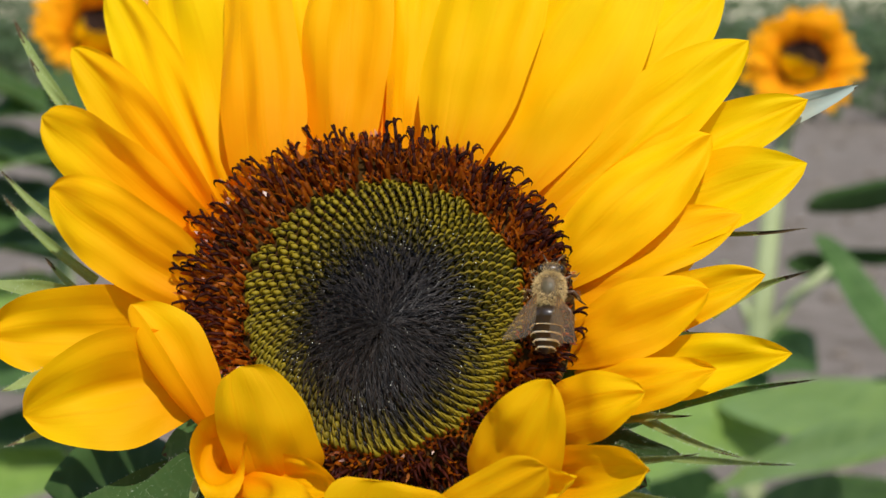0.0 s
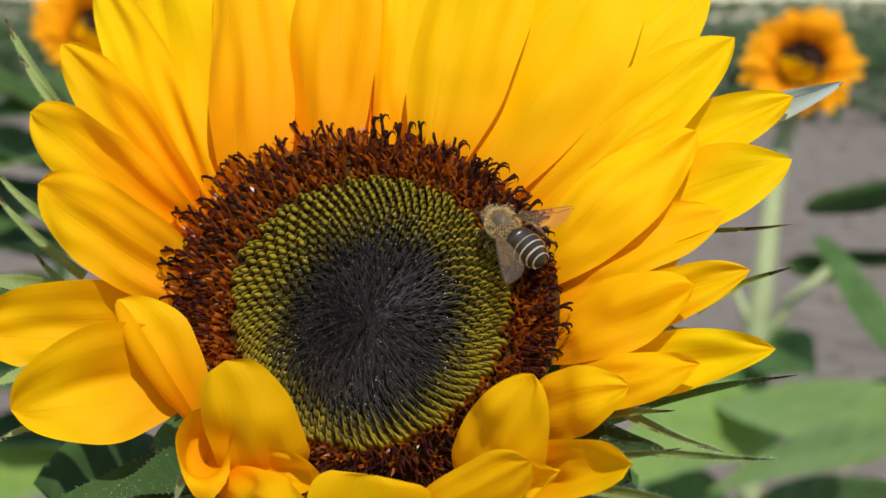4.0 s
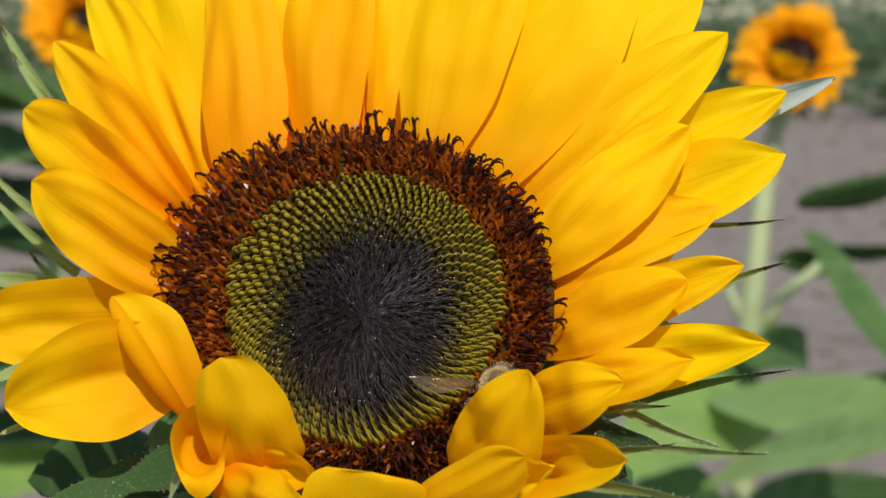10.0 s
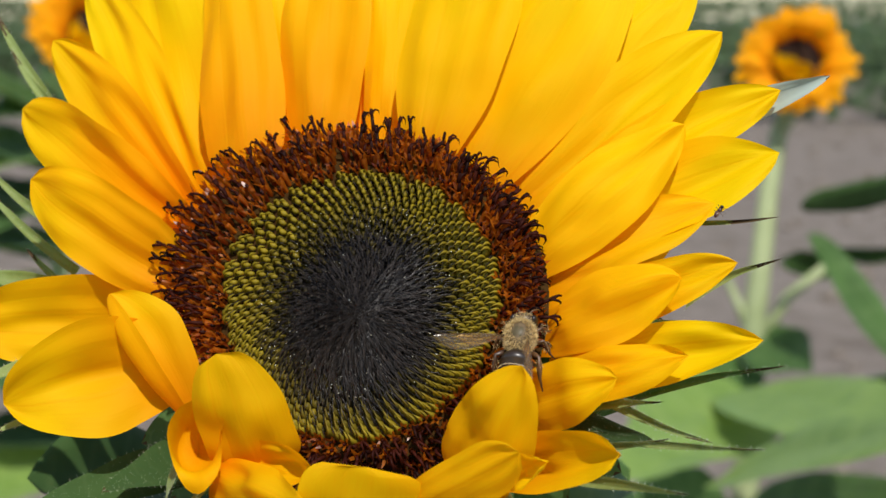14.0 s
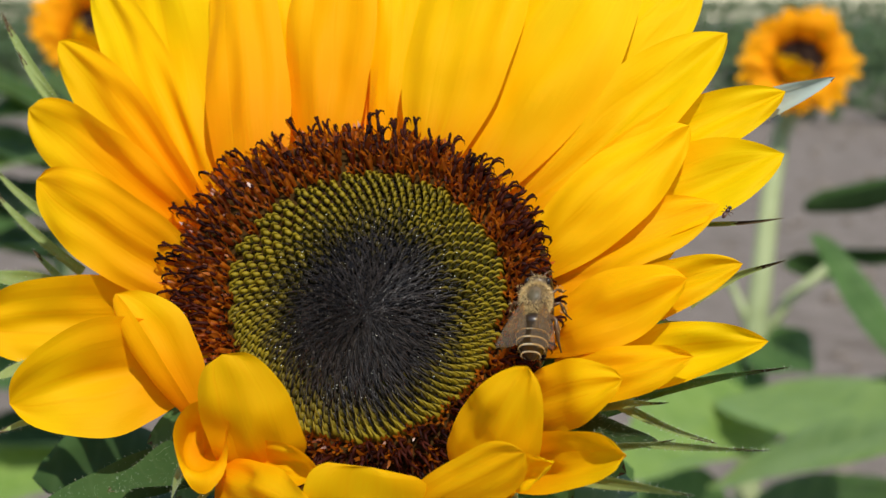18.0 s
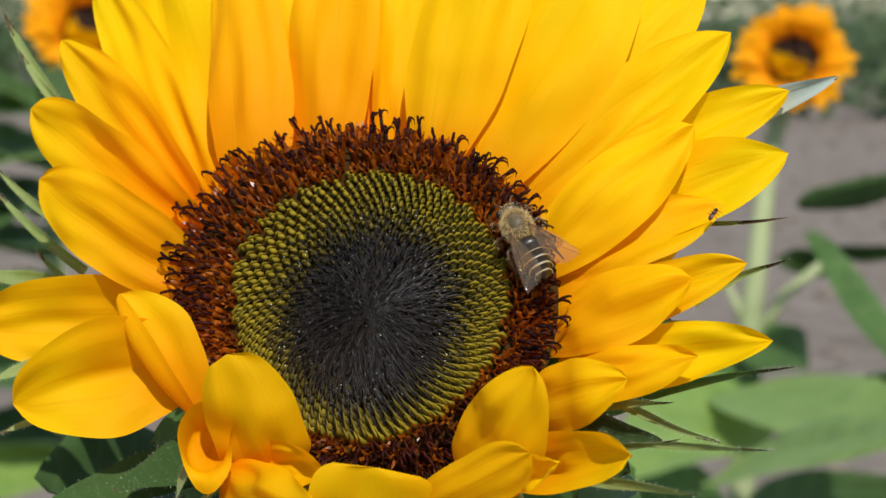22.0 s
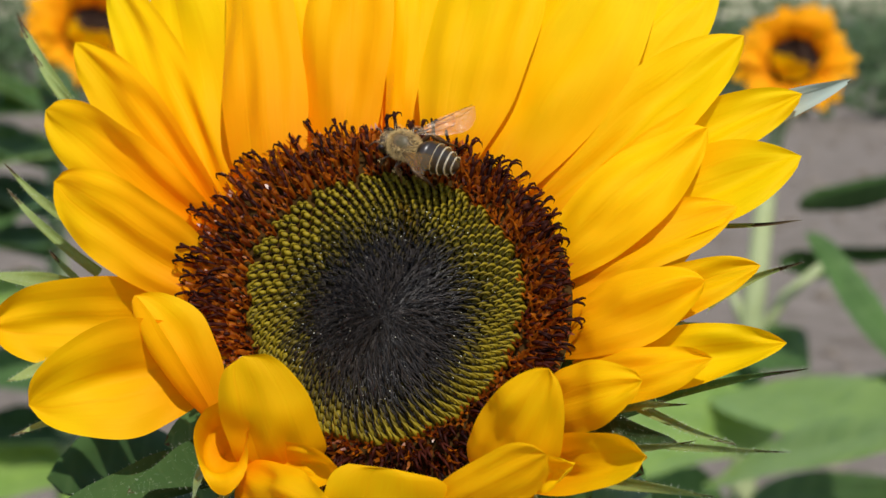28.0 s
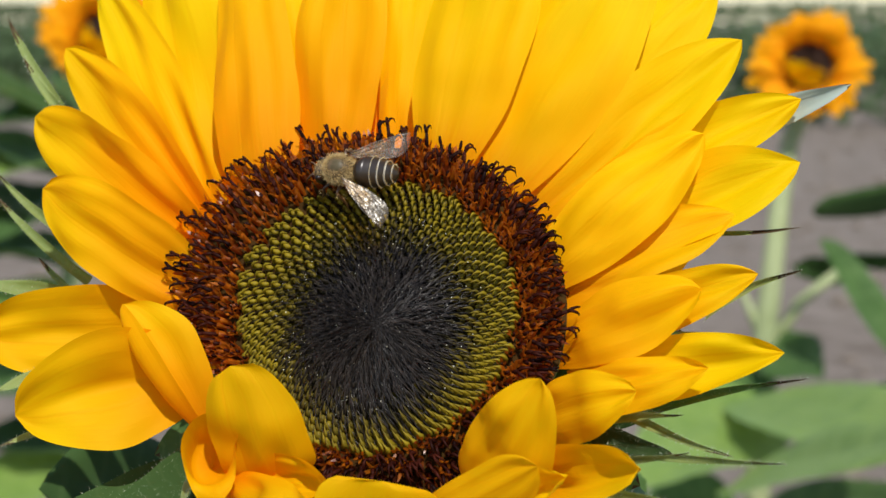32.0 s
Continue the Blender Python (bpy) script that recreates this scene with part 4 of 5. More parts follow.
            for line in (((0, 0.0), (0.4, 0.25), (0.97, 0.3)), ((0, 0.0), (0.3, -0.3), (0.75, -0.35), (0.95, -0.1)), ((0, -0.1), (0.35, -0.8), (0.6, -0.95)),
                         ((0.35, 0.2), (0.42, -0.35)), ((0.62, 0.3), (0.66, -0.35), (0.6, -0.95))):
                sh.tube([(-length * t, s * y * wide / 3.1 * (1.0 if y > 0 else 1.6), off + 0.05) for t, y in line], [0.03] * len(line), 4, 1)
            made.append(mm_mesh(sh, name, [WING, VEIN]))
        wing = part("forewing", made[0], bee, "clear veined wing", pose(0.0015, 0.00125 * s, 0.00172))
        part("hindwing", made[1], wing)
        wings.append(wing)
    return wings


RIGHT_WING, LEFT_WING = build_bee()

# ---- a tiny fly that visits the edge of a petal ----
FLY = varied("fly_body", (0.03, 0.008, 0.004), (0.10, 0.025, 0.008), 0.35, 0.5)
FLY_WING = varied("fly_wing", (0.10, 0.05, 0.03), (0.18, 0.10, 0.05), 0.6, 0.2)
fly = thing("small_fly", pose(0, 0, 1.3), "tiny reddish-brown fly on the edge of a petal", "fly")


def build_fly():
    def mm_mesh(sh, name, mat):
        sh.v = [Vector(v) * MM * 1.15 for v in sh.v]
        return sh.mesh(name, [mat])

    part("thorax", mm_mesh(Shape().ball((0.1, 0, 0.35), (0.34, 0.26, 0.26), 6, 8), "thorax", FLY), fly)
    part("abdomen", mm_mesh(Shape().ball((-0.5, 0, 0.3), (0.42, 0.25, 0.22), 6, 8), "abdomen", FLY), fly)
    part("head", mm_mesh(Shape().ball((0.55, 0, 0.35), (0.18, 0.24, 0.2), 6, 8), "head", BEE_EYE), fly)
    for s in (-1, 1):
        v, f, uv = blade((0.0, 0.1 * s * MM, 0.55 * MM), (-0.9 * MM, 0.2 * s * MM, 0.5 * MM), 0.35 * MM, (0, 0, 1), rows=8, cols=4)
        part("wing", mesh_from("wing", v, f, FLY_WING, None, uv), fly)
        for x in (-0.15, 0.1, 0.35):
            part("leg", mm_mesh(Shape().tube([(x, 0.15 * s, 0.25), (x * 1.6, 0.5 * s, 0.35), (x * 2, 0.65 * s, 0.0)], [0.04, 0.035, 0.02], 5), "leg", BEE_LEG), fly)


build_fly()

# ---- plants behind: two blooming, others in leaf ----
FLORET_FAR = varied("far_disc", (0.03, 0.012, 0.006), (0.09, 0.035, 0.012), 0.7, 0.3)


def leaf_on(plant, base, tip, width, facing=(0, -0.3, 1), mat=None, bow=0.0, cup=0.01, roll=0.0, name="leaf", side=0.0, teeth=0.07):
    """A heart-shaped serrated leaf with its stalk; places in the plant's own space."""
    petal_count[0] += 1
    v, f, uv = blade(base, tip, width, facing, bow, cup, roll, side, 2.2, 0.62, 0.004, 0.006, 12.0, 27, 10, petal_count[0], teeth, cap=0.16)
    part(name, mesh_from("leaf", v, f, mat or LEAF, None, uv), plant)


def stalk(plant, path, radii, name="stem"):
    part(name, Shape().tube(path, radii, 10).mesh(name, [STEM]), plant)


def bloom(plant, at, facing, size, seed, rings=((24, 1.05, 0.2), (22, 0.9, 0.45), (18, 0.66, 0.8))):
    """A flower head in the plant's space: disc, back, and rings of petals (count, length, lift)."""
    r = random.Random(seed)
    n = Vector(facing).normalized()
    m = Matrix.Translation(at) @ n.to_track_quat("Z", "Y").to_matrix().to_4x4()
    sh = Shape()
    prof = [(0.0, 0.06), (0.2, 0.07), (0.36, 0.1), (0.44, 0.03), (0.46, -0.12), (0.36, -0.3), (0.12, -0.42)]
    for q, w in prof:
        for a in range(20):
            c = 2 * math.pi * a / 20
            sh.v.append(Vector((q * size * math.cos(c), q * size * math.sin(c), w * size)))
    for j in range(len(prof) - 1):
        for a in range(20):
            sh.f.append((j * 20 + a, (j + 1) * 20 + a, (j + 1) * 20 + (a + 1) % 20, j * 20 + (a + 1) % 20))
            sh.i.append(0 if j < 4 else 1)
    d = part("disc", sh.mesh("disc", [FLORET_FAR, LEAF]), plant, "dark brown flower disc", m)
    sh = Shape()
    for i in range(260):
        q, a = 0.43 * size * math.sqrt(i / 260), i * 2.39996
        sh.tube([(q * math.cos(a), q * math.sin(a), 0.05 * size), (q * 1.1 * math.cos(a), q * 1.1 * math.sin(a), (0.14 + 0.06 * r.random()) * size)], [0.02 * size, 0.006 * size], 4)
    part("floret_mass", sh.mesh("floret_mass", [FLORET_FAR], False), d, kind="stuff")
    for count, length, lift in rings:
        for i in range(count):
            a = 2 * math.pi * (i + r.uniform(-0.25, 0.25)) / count
            o = Vector((math.cos(a), math.sin(a), 0))
            ln = length * r.uniform(0.85, 1.1)
            up = lift * r.uniform(0.5, 1.4)
            inward = 1.0 if lift < 0.5 else r.uniform(-1.5, -0.5) if math.sin(a) < 0.2 and math.cos(a) < 0.7 else r.uniform(0.7, 1.0)
            tip = o * size * (0.42 + (ln - 0.42) * inward) + Vector((0, 0, up * size * 0.55))
            petal_count[0] += 1
            v, f, uv = blade(o * size * 0.4 + Vector((0, 0, 0.0 if inward > 0 else 0.14 * size)), tip, size * 0.40, (0, 0, 1) if lift < 0.5 else -o, 0.1 * size, -0.03 * size, r.uniform(-20, 20), 0, 3.0, 0.55,
                             0.02 * size, 0.03 * size, 0.0, 10, 6, petal_count[0])
            part("petal", mesh_from("petal", [m @ p for p in v], f, PETAL if inward < 0 else PETAL_FAR, None, uv), plant)
    for i in range(12):
        a = 2 * math.pi * (i + r.uniform(-0.3, 0.3)) / 12
        o = Vector((math.cos(a), math.sin(a), 0))
        petal_count[0] += 1
        v, f, uv = blade(o * size * 0.38 + Vector((0, 0, -0.15 * size)), o * size * r.uniform(0.8, 1.0) + Vector((0, 0, -0.2 * size)), size * 0.2, (0, 0, 1), 0, 0.02 * size,
                         0, 0, 1.6, 0.9, 0, 0.02 * size, 0, 8, 4, petal_count[0])
        part("bract", mesh_from("bract", [m @ p for p in v], f, BRACT, None, uv), plant)


right_plant = thing("sunflower", Matrix.Translation((0.251, 1.640, 0.000)), "blurred orange sunflower with a dark disc on a pale stem", "sunflower")
bloom(right_plant, (0.052, -0.013, 1.153), (-0.22, -0.9, 0.30), 0.048, 31)
stalk(right_plant, [(0.000, 0.000, -0.020), (0.007, -0.060, 0.780), (0.014, -0.042, 0.922), (0.028, -0.027, 1.045), (0.043, 0.019, 1.089), (0.057, 0.019, 1.126)], [0.014, 0.012, 0.0105, 0.0085, 0.008, 0.009])
# seen from beneath, its shaded side put into the colour
leaf_on(right_plant, (0.036, -0.128, 1.044), (0.168, -0.075, 1.064), 0.036, mat=LEAF_SHADED, facing=(0.0, -0.86, -0.5), cup=-0.004, side=0.016)
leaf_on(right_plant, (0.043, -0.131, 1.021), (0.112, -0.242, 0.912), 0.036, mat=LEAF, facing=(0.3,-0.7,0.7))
leaf_on(right_plant, (0.096, 0.015, 0.977), (0.046, 0.015, 0.980), 0.034, mat=LEAF_SHADED, facing=(0,-0.86,-0.5))
leaf_on(right_plant, (0.091, 0.017, 0.991), (0.167, -0.034, 0.990), 0.022, mat=LEAF_SHADED, facing=(0,-0.86,-0.5))
leaf_on(right_plant, (0.017, -0.042, 0.922), (0.045, -0.144, 0.912), 0.060, mat=LEAF, facing=(0,-0.9,0.4))
leaf_on(right_plant, (-0.007, -0.146, 0.899), (0.031, -0.543, 0.945), 0.125, mat=LEAF_PALE, facing=(0,-0.8,0.6))
leaf_on(right_plant, (-0.002, -0.147, 0.894), (-0.134, -0.448, 0.901), 0.105, mat=LEAF_PALE, facing=(0,-0.8,0.6))
leaf_on(right_plant, (-0.058, -0.350, 0.877), (0.006, -0.640, 0.977), 0.075, mat=LEAF_PALE, facing=(0,-0.8,0.6))
leaf_on(right_plant, (-0.007, -0.158, 0.806), (0.082, -0.352, 0.865), 0.060, mat=LEAF, facing=(0,-0.8,0.6))
leaf_on(right_plant, (0.010, -0.045, 0.903), (-0.065, -0.150, 0.868), 0.070, mat=LEAF, facing=(0,-0.8,0.6))
leaf_on(right_plant, (0.233, 0.249, 0.837), (0.101, 0.149, 0.839), 0.030, mat=LEAF, facing=(0,-0.8,-0.6))
leaf_on(right_plant, (-0.005, -0.060, 0.780), (-0.100, -0.064, 0.751), 0.120, mat=LEAF, facing=(0,-0.9,0.4))
stalk(right_plant, [(0.017, -0.043, 0.912), (0.043, -0.038, 0.955), (0.081, -0.034, 0.986)], [0.006, 0.005, 0.004], 'leaf_stalk')
stalk(right_plant, [(0.014, -0.042, 0.922), (-0.002, -0.037, 0.960), (-0.007, 0.015, 0.977)], [0.005, 0.0035, 0.003], 'leaf_stalk')
left_plant = thing("sunflower", Matrix.Translation((-0.317, 1.750, 0.000)), "blurred orange sunflower with dark centre among leaves", "sunflower")
bloom(left_plant, (0.013, -0.040, 1.175), (0.25, -0.9, 0.25), 0.056, 32)
stalk(left_plant, [(0.000, 0.000, -0.020), (-0.015, -0.080, 0.858), (-0.020, -0.055, 1.057), (-0.006, -0.015, 1.130), (0.006, -0.012, 1.158)], [0.012, 0.010, 0.008, 0.007, 0.008])
leaf_on(left_plant, (-0.010, -0.046, 1.122), (-0.059, -0.200, 1.106), 0.050, mat=LEAF, facing=(0.1,-0.75,0.65))
leaf_on(left_plant, (-0.015, -0.052, 1.077), (-0.068, -0.204, 1.070), 0.060, mat=LEAF_PALE, facing=(0.1,-0.75,0.65))
leaf_on(left_plant, (-0.025, -0.056, 1.042), (-0.068, -0.211, 1.015), 0.060, mat=LEAF, facing=(0.1,-0.75,0.65))
leaf_on(left_plant, (-0.020, -0.062, 0.997), (-0.068, -0.213, 1.002), 0.050, mat=LEAF, facing=(0.1,-0.75,0.65))
leaf_on(left_plant, (-0.020, -0.067, 0.958), (-0.068, -0.219, 0.952), 0.060, mat=LEAF_PALE, facing=(0.1,-0.75,0.65))
leaf_on(left_plant, (-0.015, -0.076, 0.888), (-0.068, -0.227, 0.888), 0.080, mat=LEAF, facing=(0.1,-0.75,0.65))
leaf_on(left_plant, (-0.010, -0.083, 0.802), (-0.077, -0.234, 0.804), 0.080, mat=LEAF_PALE, facing=(0.1,-0.75,0.65))
leaf_on(left_plant, (-0.010, -0.087, 0.799), (0.110, -0.238, 0.798), 0.090, mat=LEAF_PALE, facing=(0.1,-0.75,0.65))
leaf_on(left_plant, (-0.020, -0.071, 0.928), (0.051, -0.230, 0.861), 0.060, mat=LEAF, facing=(0.1,-0.75,0.65))
leaf_on(left_plant, (-0.030, -0.043, 1.146), (0.028, -0.198, 1.115), 0.030, mat=LEAF, facing=(0.1,-0.75,0.65))
leaf_on(left_plant, (-0.008, -0.060, 1.100), (-0.074, -0.190, 1.149), 0.062, mat=LEAF, facing=(0.1, -0.75, 0.65))
leaf_on(left_plant, (-0.012, -0.060, 1.057), (-0.075, -0.190, 1.101), 0.070, mat=LEAF, facing=(0.1, -0.75, 0.65))
leaf_on(left_plant, (-0.015, -0.060, 1.020), (-0.081, -0.190, 1.055), 0.070, mat=LEAF_SHADED, facing=(0.1, -0.75, 0.65))
leaf_on(left_plant, (-0.019, -0.060, 0.977), (-0.078, -0.190, 1.022), 0.060, mat=LEAF, facing=(0.1, -0.75, 0.65))
leaf_on(left_plant, (-0.005, -0.060, 0.820), (-0.079, -0.190, 0.848), 0.056, mat=LEAF_SHADED, facing=(0.1, -0.75, 0.65))
# leaves of the near plant, under its head; the left two have its shade in their colour
leaf_on(sunflower, (-0.016, -0.014, 1.107), (-0.058, -0.042, 1.127), 0.045, mat=LEAF_SHADED, teeth=0.015, facing=(0,-0.5,0.9))
leaf_on(sunflower, (-0.016, -0.005, 1.102), (-0.040, -0.072, 1.128), 0.050, mat=LEAF_SHADED, teeth=0.015, facing=(0,-0.7,0.7))
leaf_on(sunflower, (0.004, -0.004, 1.104), (0.039, -0.012, 1.121), 0.040, mat=LEAF, teeth=0.015, facing=(0,-0.5,0.9))
leaf_on(sunflower, (0.004, -0.005, 1.102), (0.036, -0.063, 1.122), 0.050, mat=LEAF, teeth=0.015, facing=(0,-0.7,0.7))


def far_crop():
    """Leafy rows beyond the bare soil, up to the edge of the field."""
    r = random.Random(21)
    v, f = [], []
    for row in range(7):
        y0 = 20.0 + row * 3.2
        for _ in range(150):
            x, y = r.uniform(-9, 9) * (1 + row * 0.12), y0 + r.uniform(-0.35, 0.35)
            tall = r.uniform(0.75, 1.12)
            for _ in range(16):
                c = Vector((x + r.gauss(0, 0.16), y + r.gauss(0, 0.16), tall * r.uniform(0.06, 1.0)))
                d = Vector((r.uniform(-1, 1), r.uniform(-1, 1), r.uniform(-0.7, 0.4))).normalized()
                s = d.orthogonal().normalized() * r.uniform(0.05, 0.09)
                d *= r.uniform(0.12, 0.22)
                b = len(v)
                v += [c, c + d * 0.45 + s, c + d, c + d * 0.45 - s]
                f += [(b, b + 1, b + 2), (b, b + 2, b + 3)]
    tagged(new("crop_rows", mesh_from("crop_rows", v, f, CROP, smooth=False)), "hazy green rows of leafy crop across the field", "crop", kind="stuff")
    # a low hedge line at the horizon
    v, f = [], []
    for i in range(9000):
        x = r.uniform(-60, 60)
        h = 1.75 + 0.25 * noise.noise(Vector((x * 0.12, 0, 0)))
        c = Vector((x, 150 + r.uniform(-3, 3), h * r.random() ** 0.6))
        d = Vector((r.uniform(-1, 1), r.uniform(-0.6, 0.6), r.uniform(-1, 1))).normalized()
        s = d.orthogonal().normalized() * r.uniform(0.1, 0.2)
        d *= r.uniform(0.15, 0.3)
        b = len(v)
        v += [c - d, c + s, c + d, c - s]
        f += [(b, b + 1, b + 2), (b, b + 2, b + 3)]
    tagged(new("hedge", mesh_from("hedge", v, f, CROP, smooth=False)), "distant low green hedge at the field's edge", "hedge", kind="stuff")


CROP = varied("crop_leaf", (0.04, 0.07, 0.024), (0.09, 0.13, 0.058), 0.6, 0.3, "island", (0.12, 0.18, 0.04), 0.25, 6.0)
far_crop()



def motions():
    """All that moves: the bee over the flower, and its wings on it."""
    walk(bee, [
        (0, pose(0.01062, 0.23629, 1.16433, -1.1, -62.0, 79.0)),
        (0.5, pose(0.01140, 0.23661, 1.16519, -11.1, -57.8, 90.0)),
        (1, pose(0.01027, 0.23802, 1.16701, -18.9, -55.9, 98.9)),
        (1.5, pose(0.01010, 0.23801, 1.16693, -17.2, -56.5, 96.9)),
        (2, pose(0.00974, 0.23964, 1.16944, -27.8, -52.5, 108.9)),
        (2.5, pose(0.00921, 0.24037, 1.17041, -31.7, -49.8, 113.3)),
        (3, pose(0.00818, 0.24133, 1.17153, -49.8, -36.3, 135.4)),
        (3.5, pose(0.00806, 0.24174, 1.17215, -51.9, -31.3, 137.7)),
        (4.4, pose(0.00941, 0.24025, 1.17187, -44.2, -27.6, 124.7)),
        (5, pose(0.01732, 0.23317, 1.17550, -37.5, -27.2, 115.0)),
        (5.3, pose(0.02214, 0.23050, 1.17322, -33.5, -24.1, 108.8)),
        (5.5, pose(0.02070, 0.23147, 1.17024, -33.1, -22.6, 107.9)),
        (5.6, pose(0.01471, 0.23066, 1.16435, -18.8, -22.9, 94.1)),
        (5.7, pose(0.00935, 0.23085, 1.15841, -14.5, -29.4, 91.5)),
        (5.8, pose(0.00869, 0.23135, 1.15206, -14.5, -47.9, 93.7)),
        (6, pose(0.00730, 0.23116, 1.15114, -12.8, -47.1, 91.8)),
        (6.5, pose(0.00514, 0.23151, 1.15079, 1.6, -45.0, 76.4)),
        (7.5, pose(0.00442, 0.23158, 1.15059, 4.2, -44.4, 73.6)),
        (9, pose(0.00443, 0.23189, 1.15110, 9.6, -45.0, 67.9)),
        (10, pose(0.00590, 0.23216, 1.15219, 15.0, -42.8, 62.2)),
        (11, pose(0.00709, 0.23308, 1.15419, 23.2, -39.2, 53.6)),
        (11.5, pose(0.00788, 0.23376, 1.15566, 29.8, -31.4, 47.8)),
        (12, pose(0.00784, 0.23323, 1.15477, 21.4, -36.2, 56.0)),
        (12.5, pose(0.00829, 0.23371, 1.15575, 18.7, -35.4, 59.0)),
        (13, pose(0.01000, 0.23233, 1.15757, 11.6, -45.3, 65.5)),
        (13.5, pose(0.00952, 0.23225, 1.15723, 15.2, -43.0, 61.8)),
        (14, pose(0.00988, 0.23244, 1.15771, 2.6, -47.0, 75.1)),
        (14.5, pose(0.00936, 0.23270, 1.15790, 13.6, -43.5, 63.5)),
        (16.5, pose(0.01138, 0.23319, 1.15957, 0.8, -51.7, 77.0)),
        (17, pose(0.01139, 0.23436, 1.16150, -8.8, -54.4, 87.5)),
        (17.5, pose(0.01138, 0.23465, 1.16198, -5.1, -55.2, 83.4)),
        (18, pose(0.01138, 0.23465, 1.16197, -1.3, -50.9, 79.3)),
        (18.5, pose(0.00985, 0.23747, 1.16594, -19.7, -60.2, 100.0)),
        (19, pose(0.01081, 0.23766, 1.16666, -11.2, -58.3, 90.4)),
        (19.5, pose(0.01137, 0.23765, 1.16689, -14.5, -53.6, 93.8)),
        (20, pose(0.01197, 0.23763, 1.16711, -15.5, -51.3, 94.8)),
        (20.5, pose(0.01090, 0.23874, 1.16847, -36.7, -45.4, 118.9)),
        (21, pose(0.01097, 0.23905, 1.16900, -46.3, -37.9, 130.4)),
        (21.5, pose(0.00965, 0.24039, 1.17062, -37.1, -46.9, 119.5)),
        (22, pose(0.00981, 0.24039, 1.17069, -40.9, -44.4, 124.0)),
        (22.5, pose(0.00623, 0.24208, 1.17191, -40.7, -60.4, 124.4)),
        (23, pose(0.00664, 0.24390, 1.17508, -44.8, -52.8, 129.6)),
        (23.5, pose(0.00654, 0.24441, 1.17586, -40.7, -47.5, 124.2)),
        (24, pose(0.00625, 0.24443, 1.17577, -43.4, -45.9, 127.5)),
        (24.5, pose(0.00512, 0.24651, 1.17869, -43.6, -43.0, 127.4)),
        (25, pose(0.00346, 0.24706, 1.17888, -52.4, -37.1, 139.3)),
        (25.5, pose(-0.00128, 0.24873, 1.17956, -61.9, -7.5, 151.7)),
        (27.5, pose(-0.00397, 0.25031, 1.18098, -64.2, -36.0, 159.6)),
        (28, pose(-0.00547, 0.25097, 1.18142, -63.2, -17.0, 155.5)),
        (28.5, pose(-0.00535, 0.25135, 1.18209, -65.3, 6.8, 159.1)),
        (29, pose(-0.00747, 0.25124, 1.18100, -64.5, 2.8, 160.1)),
        (29.5, pose(-0.00804, 0.25109, 1.18050, -65.1, 6.6, 160.7)),
        (30, pose(-0.00813, 0.25198, 1.18192, -62.7, -6.0, 154.8)),
        (30.5, pose(-0.00999, 0.25215, 1.18140, -64.3, 1.6, 157.7)),
        (31, pose(-0.01121, 0.25185, 1.18038, -64.4, 2.5, 158.2)),
        (31.5, pose(-0.01134, 0.25205, 1.18064, -64.5, 3.2, 159.2)),
        (32, pose(-0.01268, 0.25181, 1.17967, -63.8, -0.7, 158.0)),
    ])

    walk(fly, [
        (0, pose(0.03392, 0.25409, 1.17366, 39.6, -48.7, 27.5)),
        (11.3, pose(0.03392, 0.25409, 1.17366, 39.6, -48.7, 27.5)),
        (11.9, pose(0.03456, 0.24214, 1.17404, 39.6, -48.7, 27.5)),
        (12.5, pose(0.03580, 0.24183, 1.17407, 39.6, -48.7, 27.5)),
        (14.5, pose(0.03567, 0.24186, 1.17407, 39.6, -48.7, 27.5)),
        (16.5, pose(0.03602, 0.24182, 1.17414, 39.6, -48.7, 27.5)),
        (21, pose(0.03594, 0.24175, 1.17401, 39.6, -48.7, 27.5)),
        (21.8, pose(0.03425, 0.24192, 1.17355, 39.6, -48.7, 27.5)),
        (22.6, pose(0.03392, 0.25409, 1.17366, 39.6, -48.7, 27.5)),
        (32, pose(0.03392, 0.25409, 1.17366, 39.6, -48.7, 27.5)),
    ])

    def sweep(side, back, lift, roll=0.0):
        return pose(0.0015, 0.00125 * side, 0.00172, roll * side, lift, -back * side)

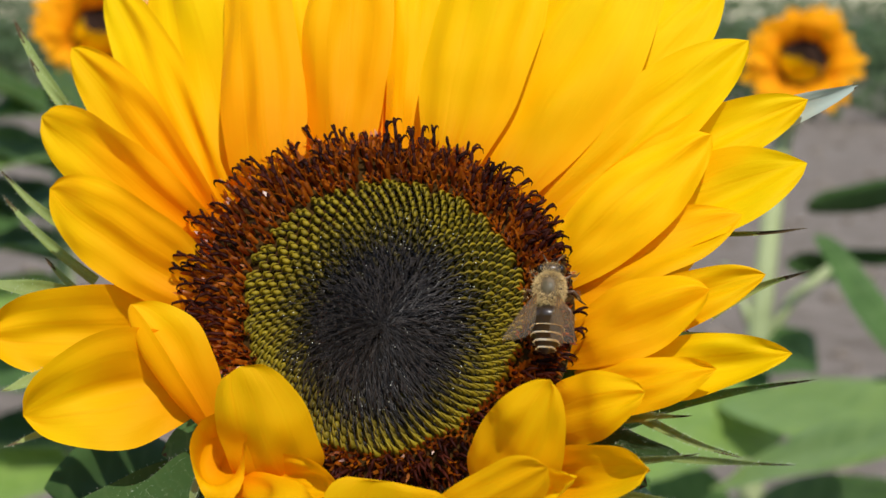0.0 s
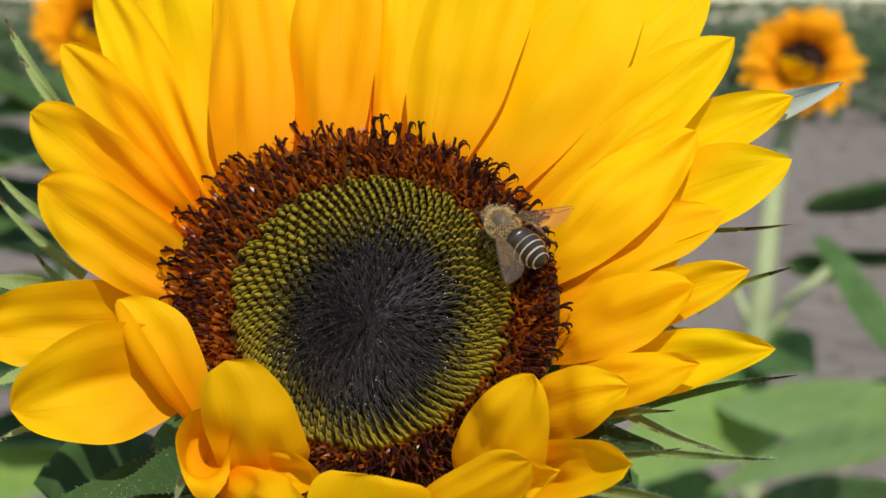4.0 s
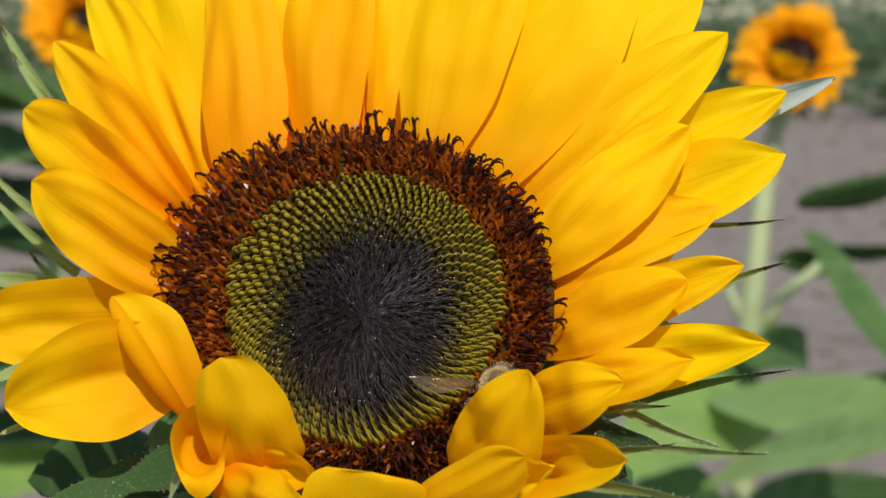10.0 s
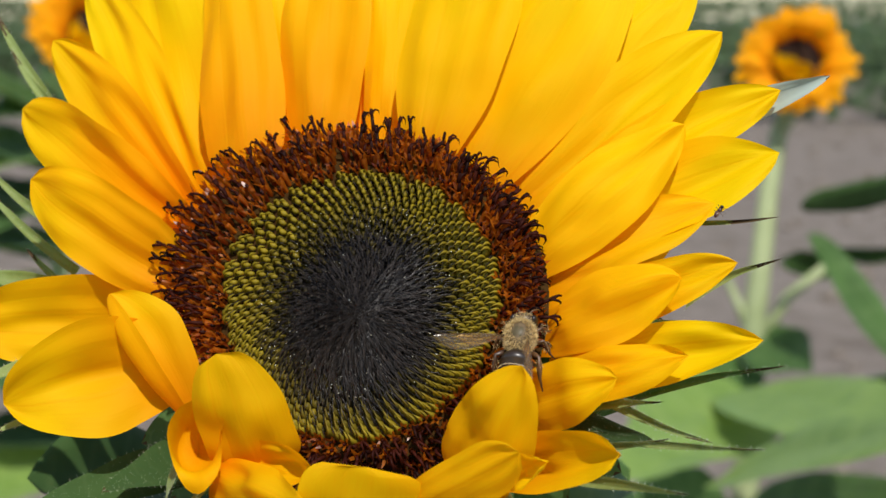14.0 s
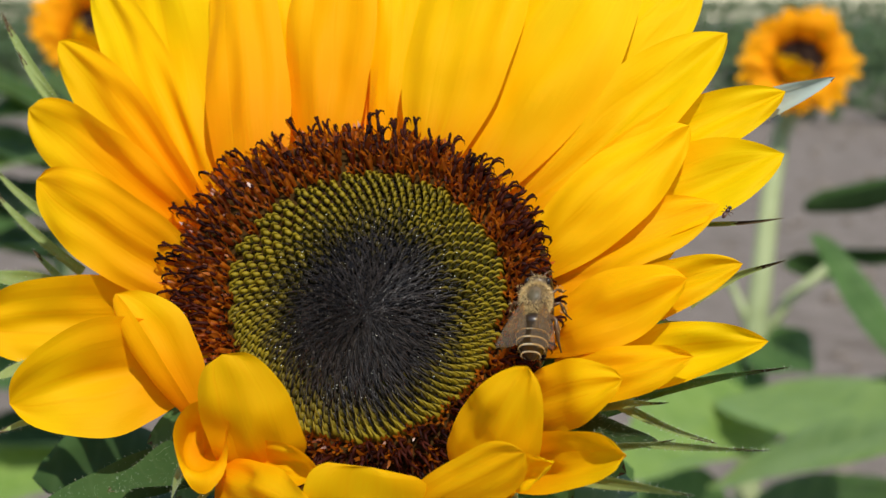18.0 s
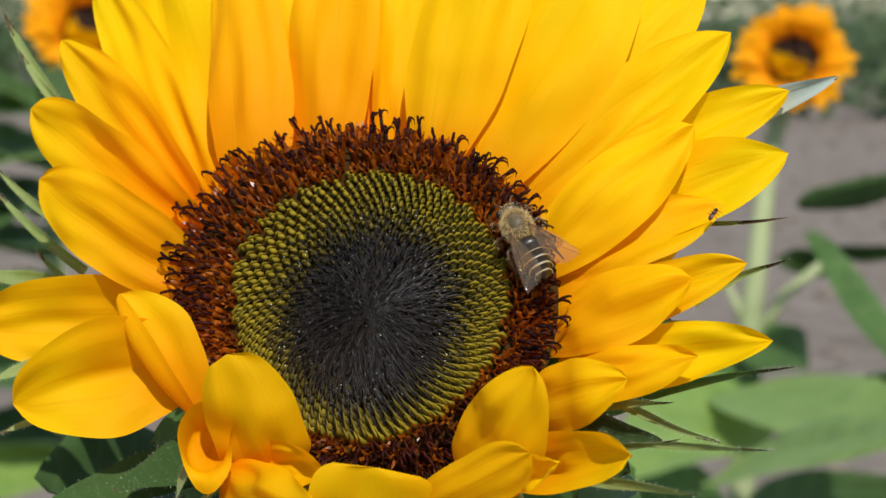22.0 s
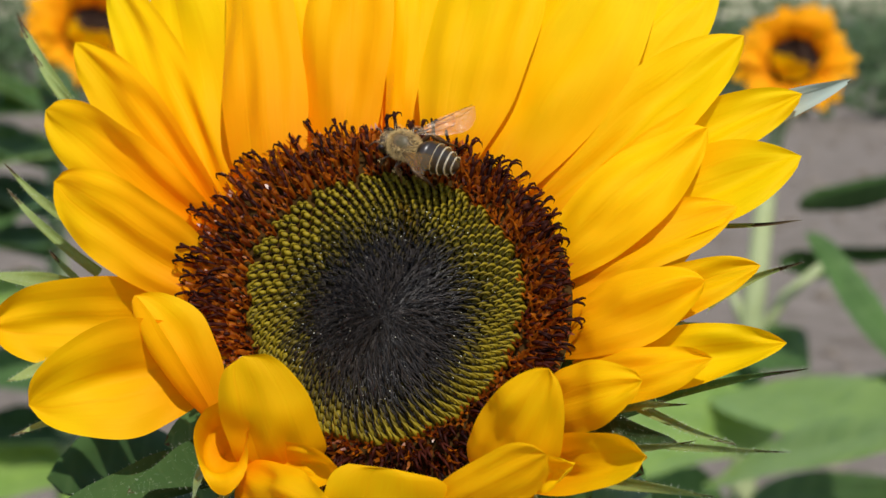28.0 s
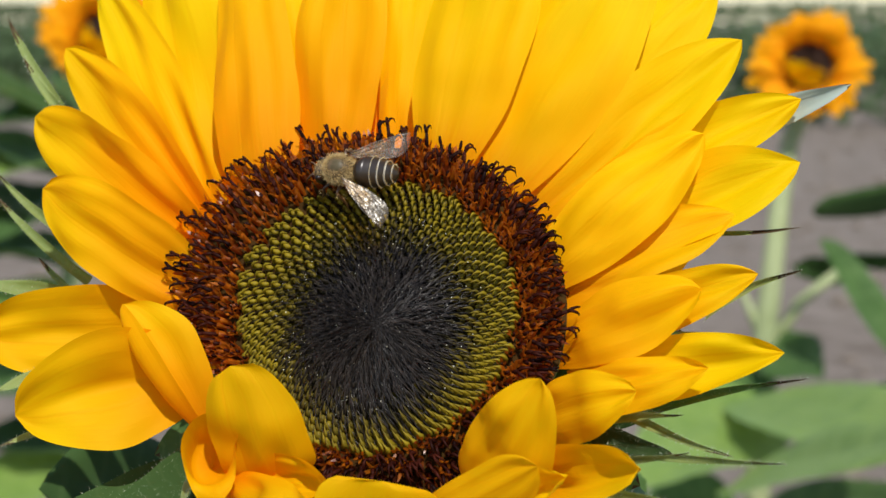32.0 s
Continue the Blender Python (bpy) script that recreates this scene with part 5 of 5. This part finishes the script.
    walk(LEFT_WING, [(t, sweep(1, *a)) for t, *a in [
        (0, 22, 25, -12), (0.5, 42, 6, 0), (1, 48, 8, -16), (1.5, 15, 15, -10), (2, 42, 8, -14), (2.5, 18, 20, 0), (3, 20, -1, 8), (3.5, 22, -1, 12),
        (4.4, 40, 20, 0), (5, 70, 55, 0), (5.3, 70, 65, 0), (5.5, 60, 70, 0), (5.7, 60, 50, 0), (6, 60, 15, -10), (7, 85, 20, -14), (9, 85, 20, -16),
        (11, 48, 12, -10), (12, 60, 15, -8), (13, 72, 18, -14), (14, 72, 18, -12), (14.5, 70, 18, -12), (16.5, 35, 25, -2), (17, 30, 25, -2), (18, 15, 18, -2),
        (18.5, 12, 15, -12), (19, 18, 18, -10), (20, 35, 25, 0), (20.5, 12, -8, -14), (21, 10, -8, -14), (21.5, 30, 8, -10), (22, 10, 0, -12), (22.5, 70, 12, -26),
        (23, 15, -18, -8), (24, 15, -18, -10), (24.5, 30, 38, 0), (25, 40, 45, 0), (25.5, 42, 25, 0), (27.5, 12, -5, -18), (28, 28, 38, 0), (28.5, 24, -18, 16),
        (29, 34, -13, 12), (29.5, 36, -13, 16), (30, 36, -8, 18), (30.5, 33, -13, 16), (31, 33, -13, 16), (31.5, 34, -13, 18), (32, 44, -8, 20),
    ]])
    walk(RIGHT_WING, [(t, sweep(-1, *a)) for t, *a in [
        (0, 22, 25, 0), (0.5, 40, 1, -4), (1, 40, 8, 12), (1.5, 15, 15, 6), (2, 42, 8, 12), (2.5, 25, 20, 0), (3, 40, 10, 0), (3.5, 40, 10, 0),
        (4.4, 40, 20, 0), (5, 70, 55, 0), (5.3, 70, 65, 0), (5.5, 60, 70, 0), (5.7, 60, 50, 0), (6, 40, 15, 0), (7, 30, 15, 0), (9, 25, 15, 0),
        (11, 18, 15, 0), (12, 15, 10, 0), (13, 10, 0, 16), (14, 10, 0, 14), (14.5, 10, 0, 16), (16.5, 18, 15, 2), (17, 25, 25, 0), (18, 15, 18, 0),
        (18.5, 22, 18, 4), (19, 22, 18, 0), (20, 35, 25, 0), (20.5, 42, 20, 0), (21, 48, 20, 0), (21.5, 38, 8, 0), (22, 25, 8, 8), (22.5, 12, 0, 14),
        (23, 12, 0, 16), (24, 18, 0, 16), (24.5, 60, -5, -4), (25, 66, 0, 6), (25.5, 45, 8, 0), (27.5, 45, 10, 14), (28, 50, -8, 14), (28.5, 28, -12, 10),
        (29, 28, -12, 8), (29.5, 28, -12, 8), (30, 24, -12, 4), (30.5, 28, -12, 8), (31, 28, -12, 8), (31.5, 28, -12, 8), (32, 30, -12, 8),
    ]])


motions()
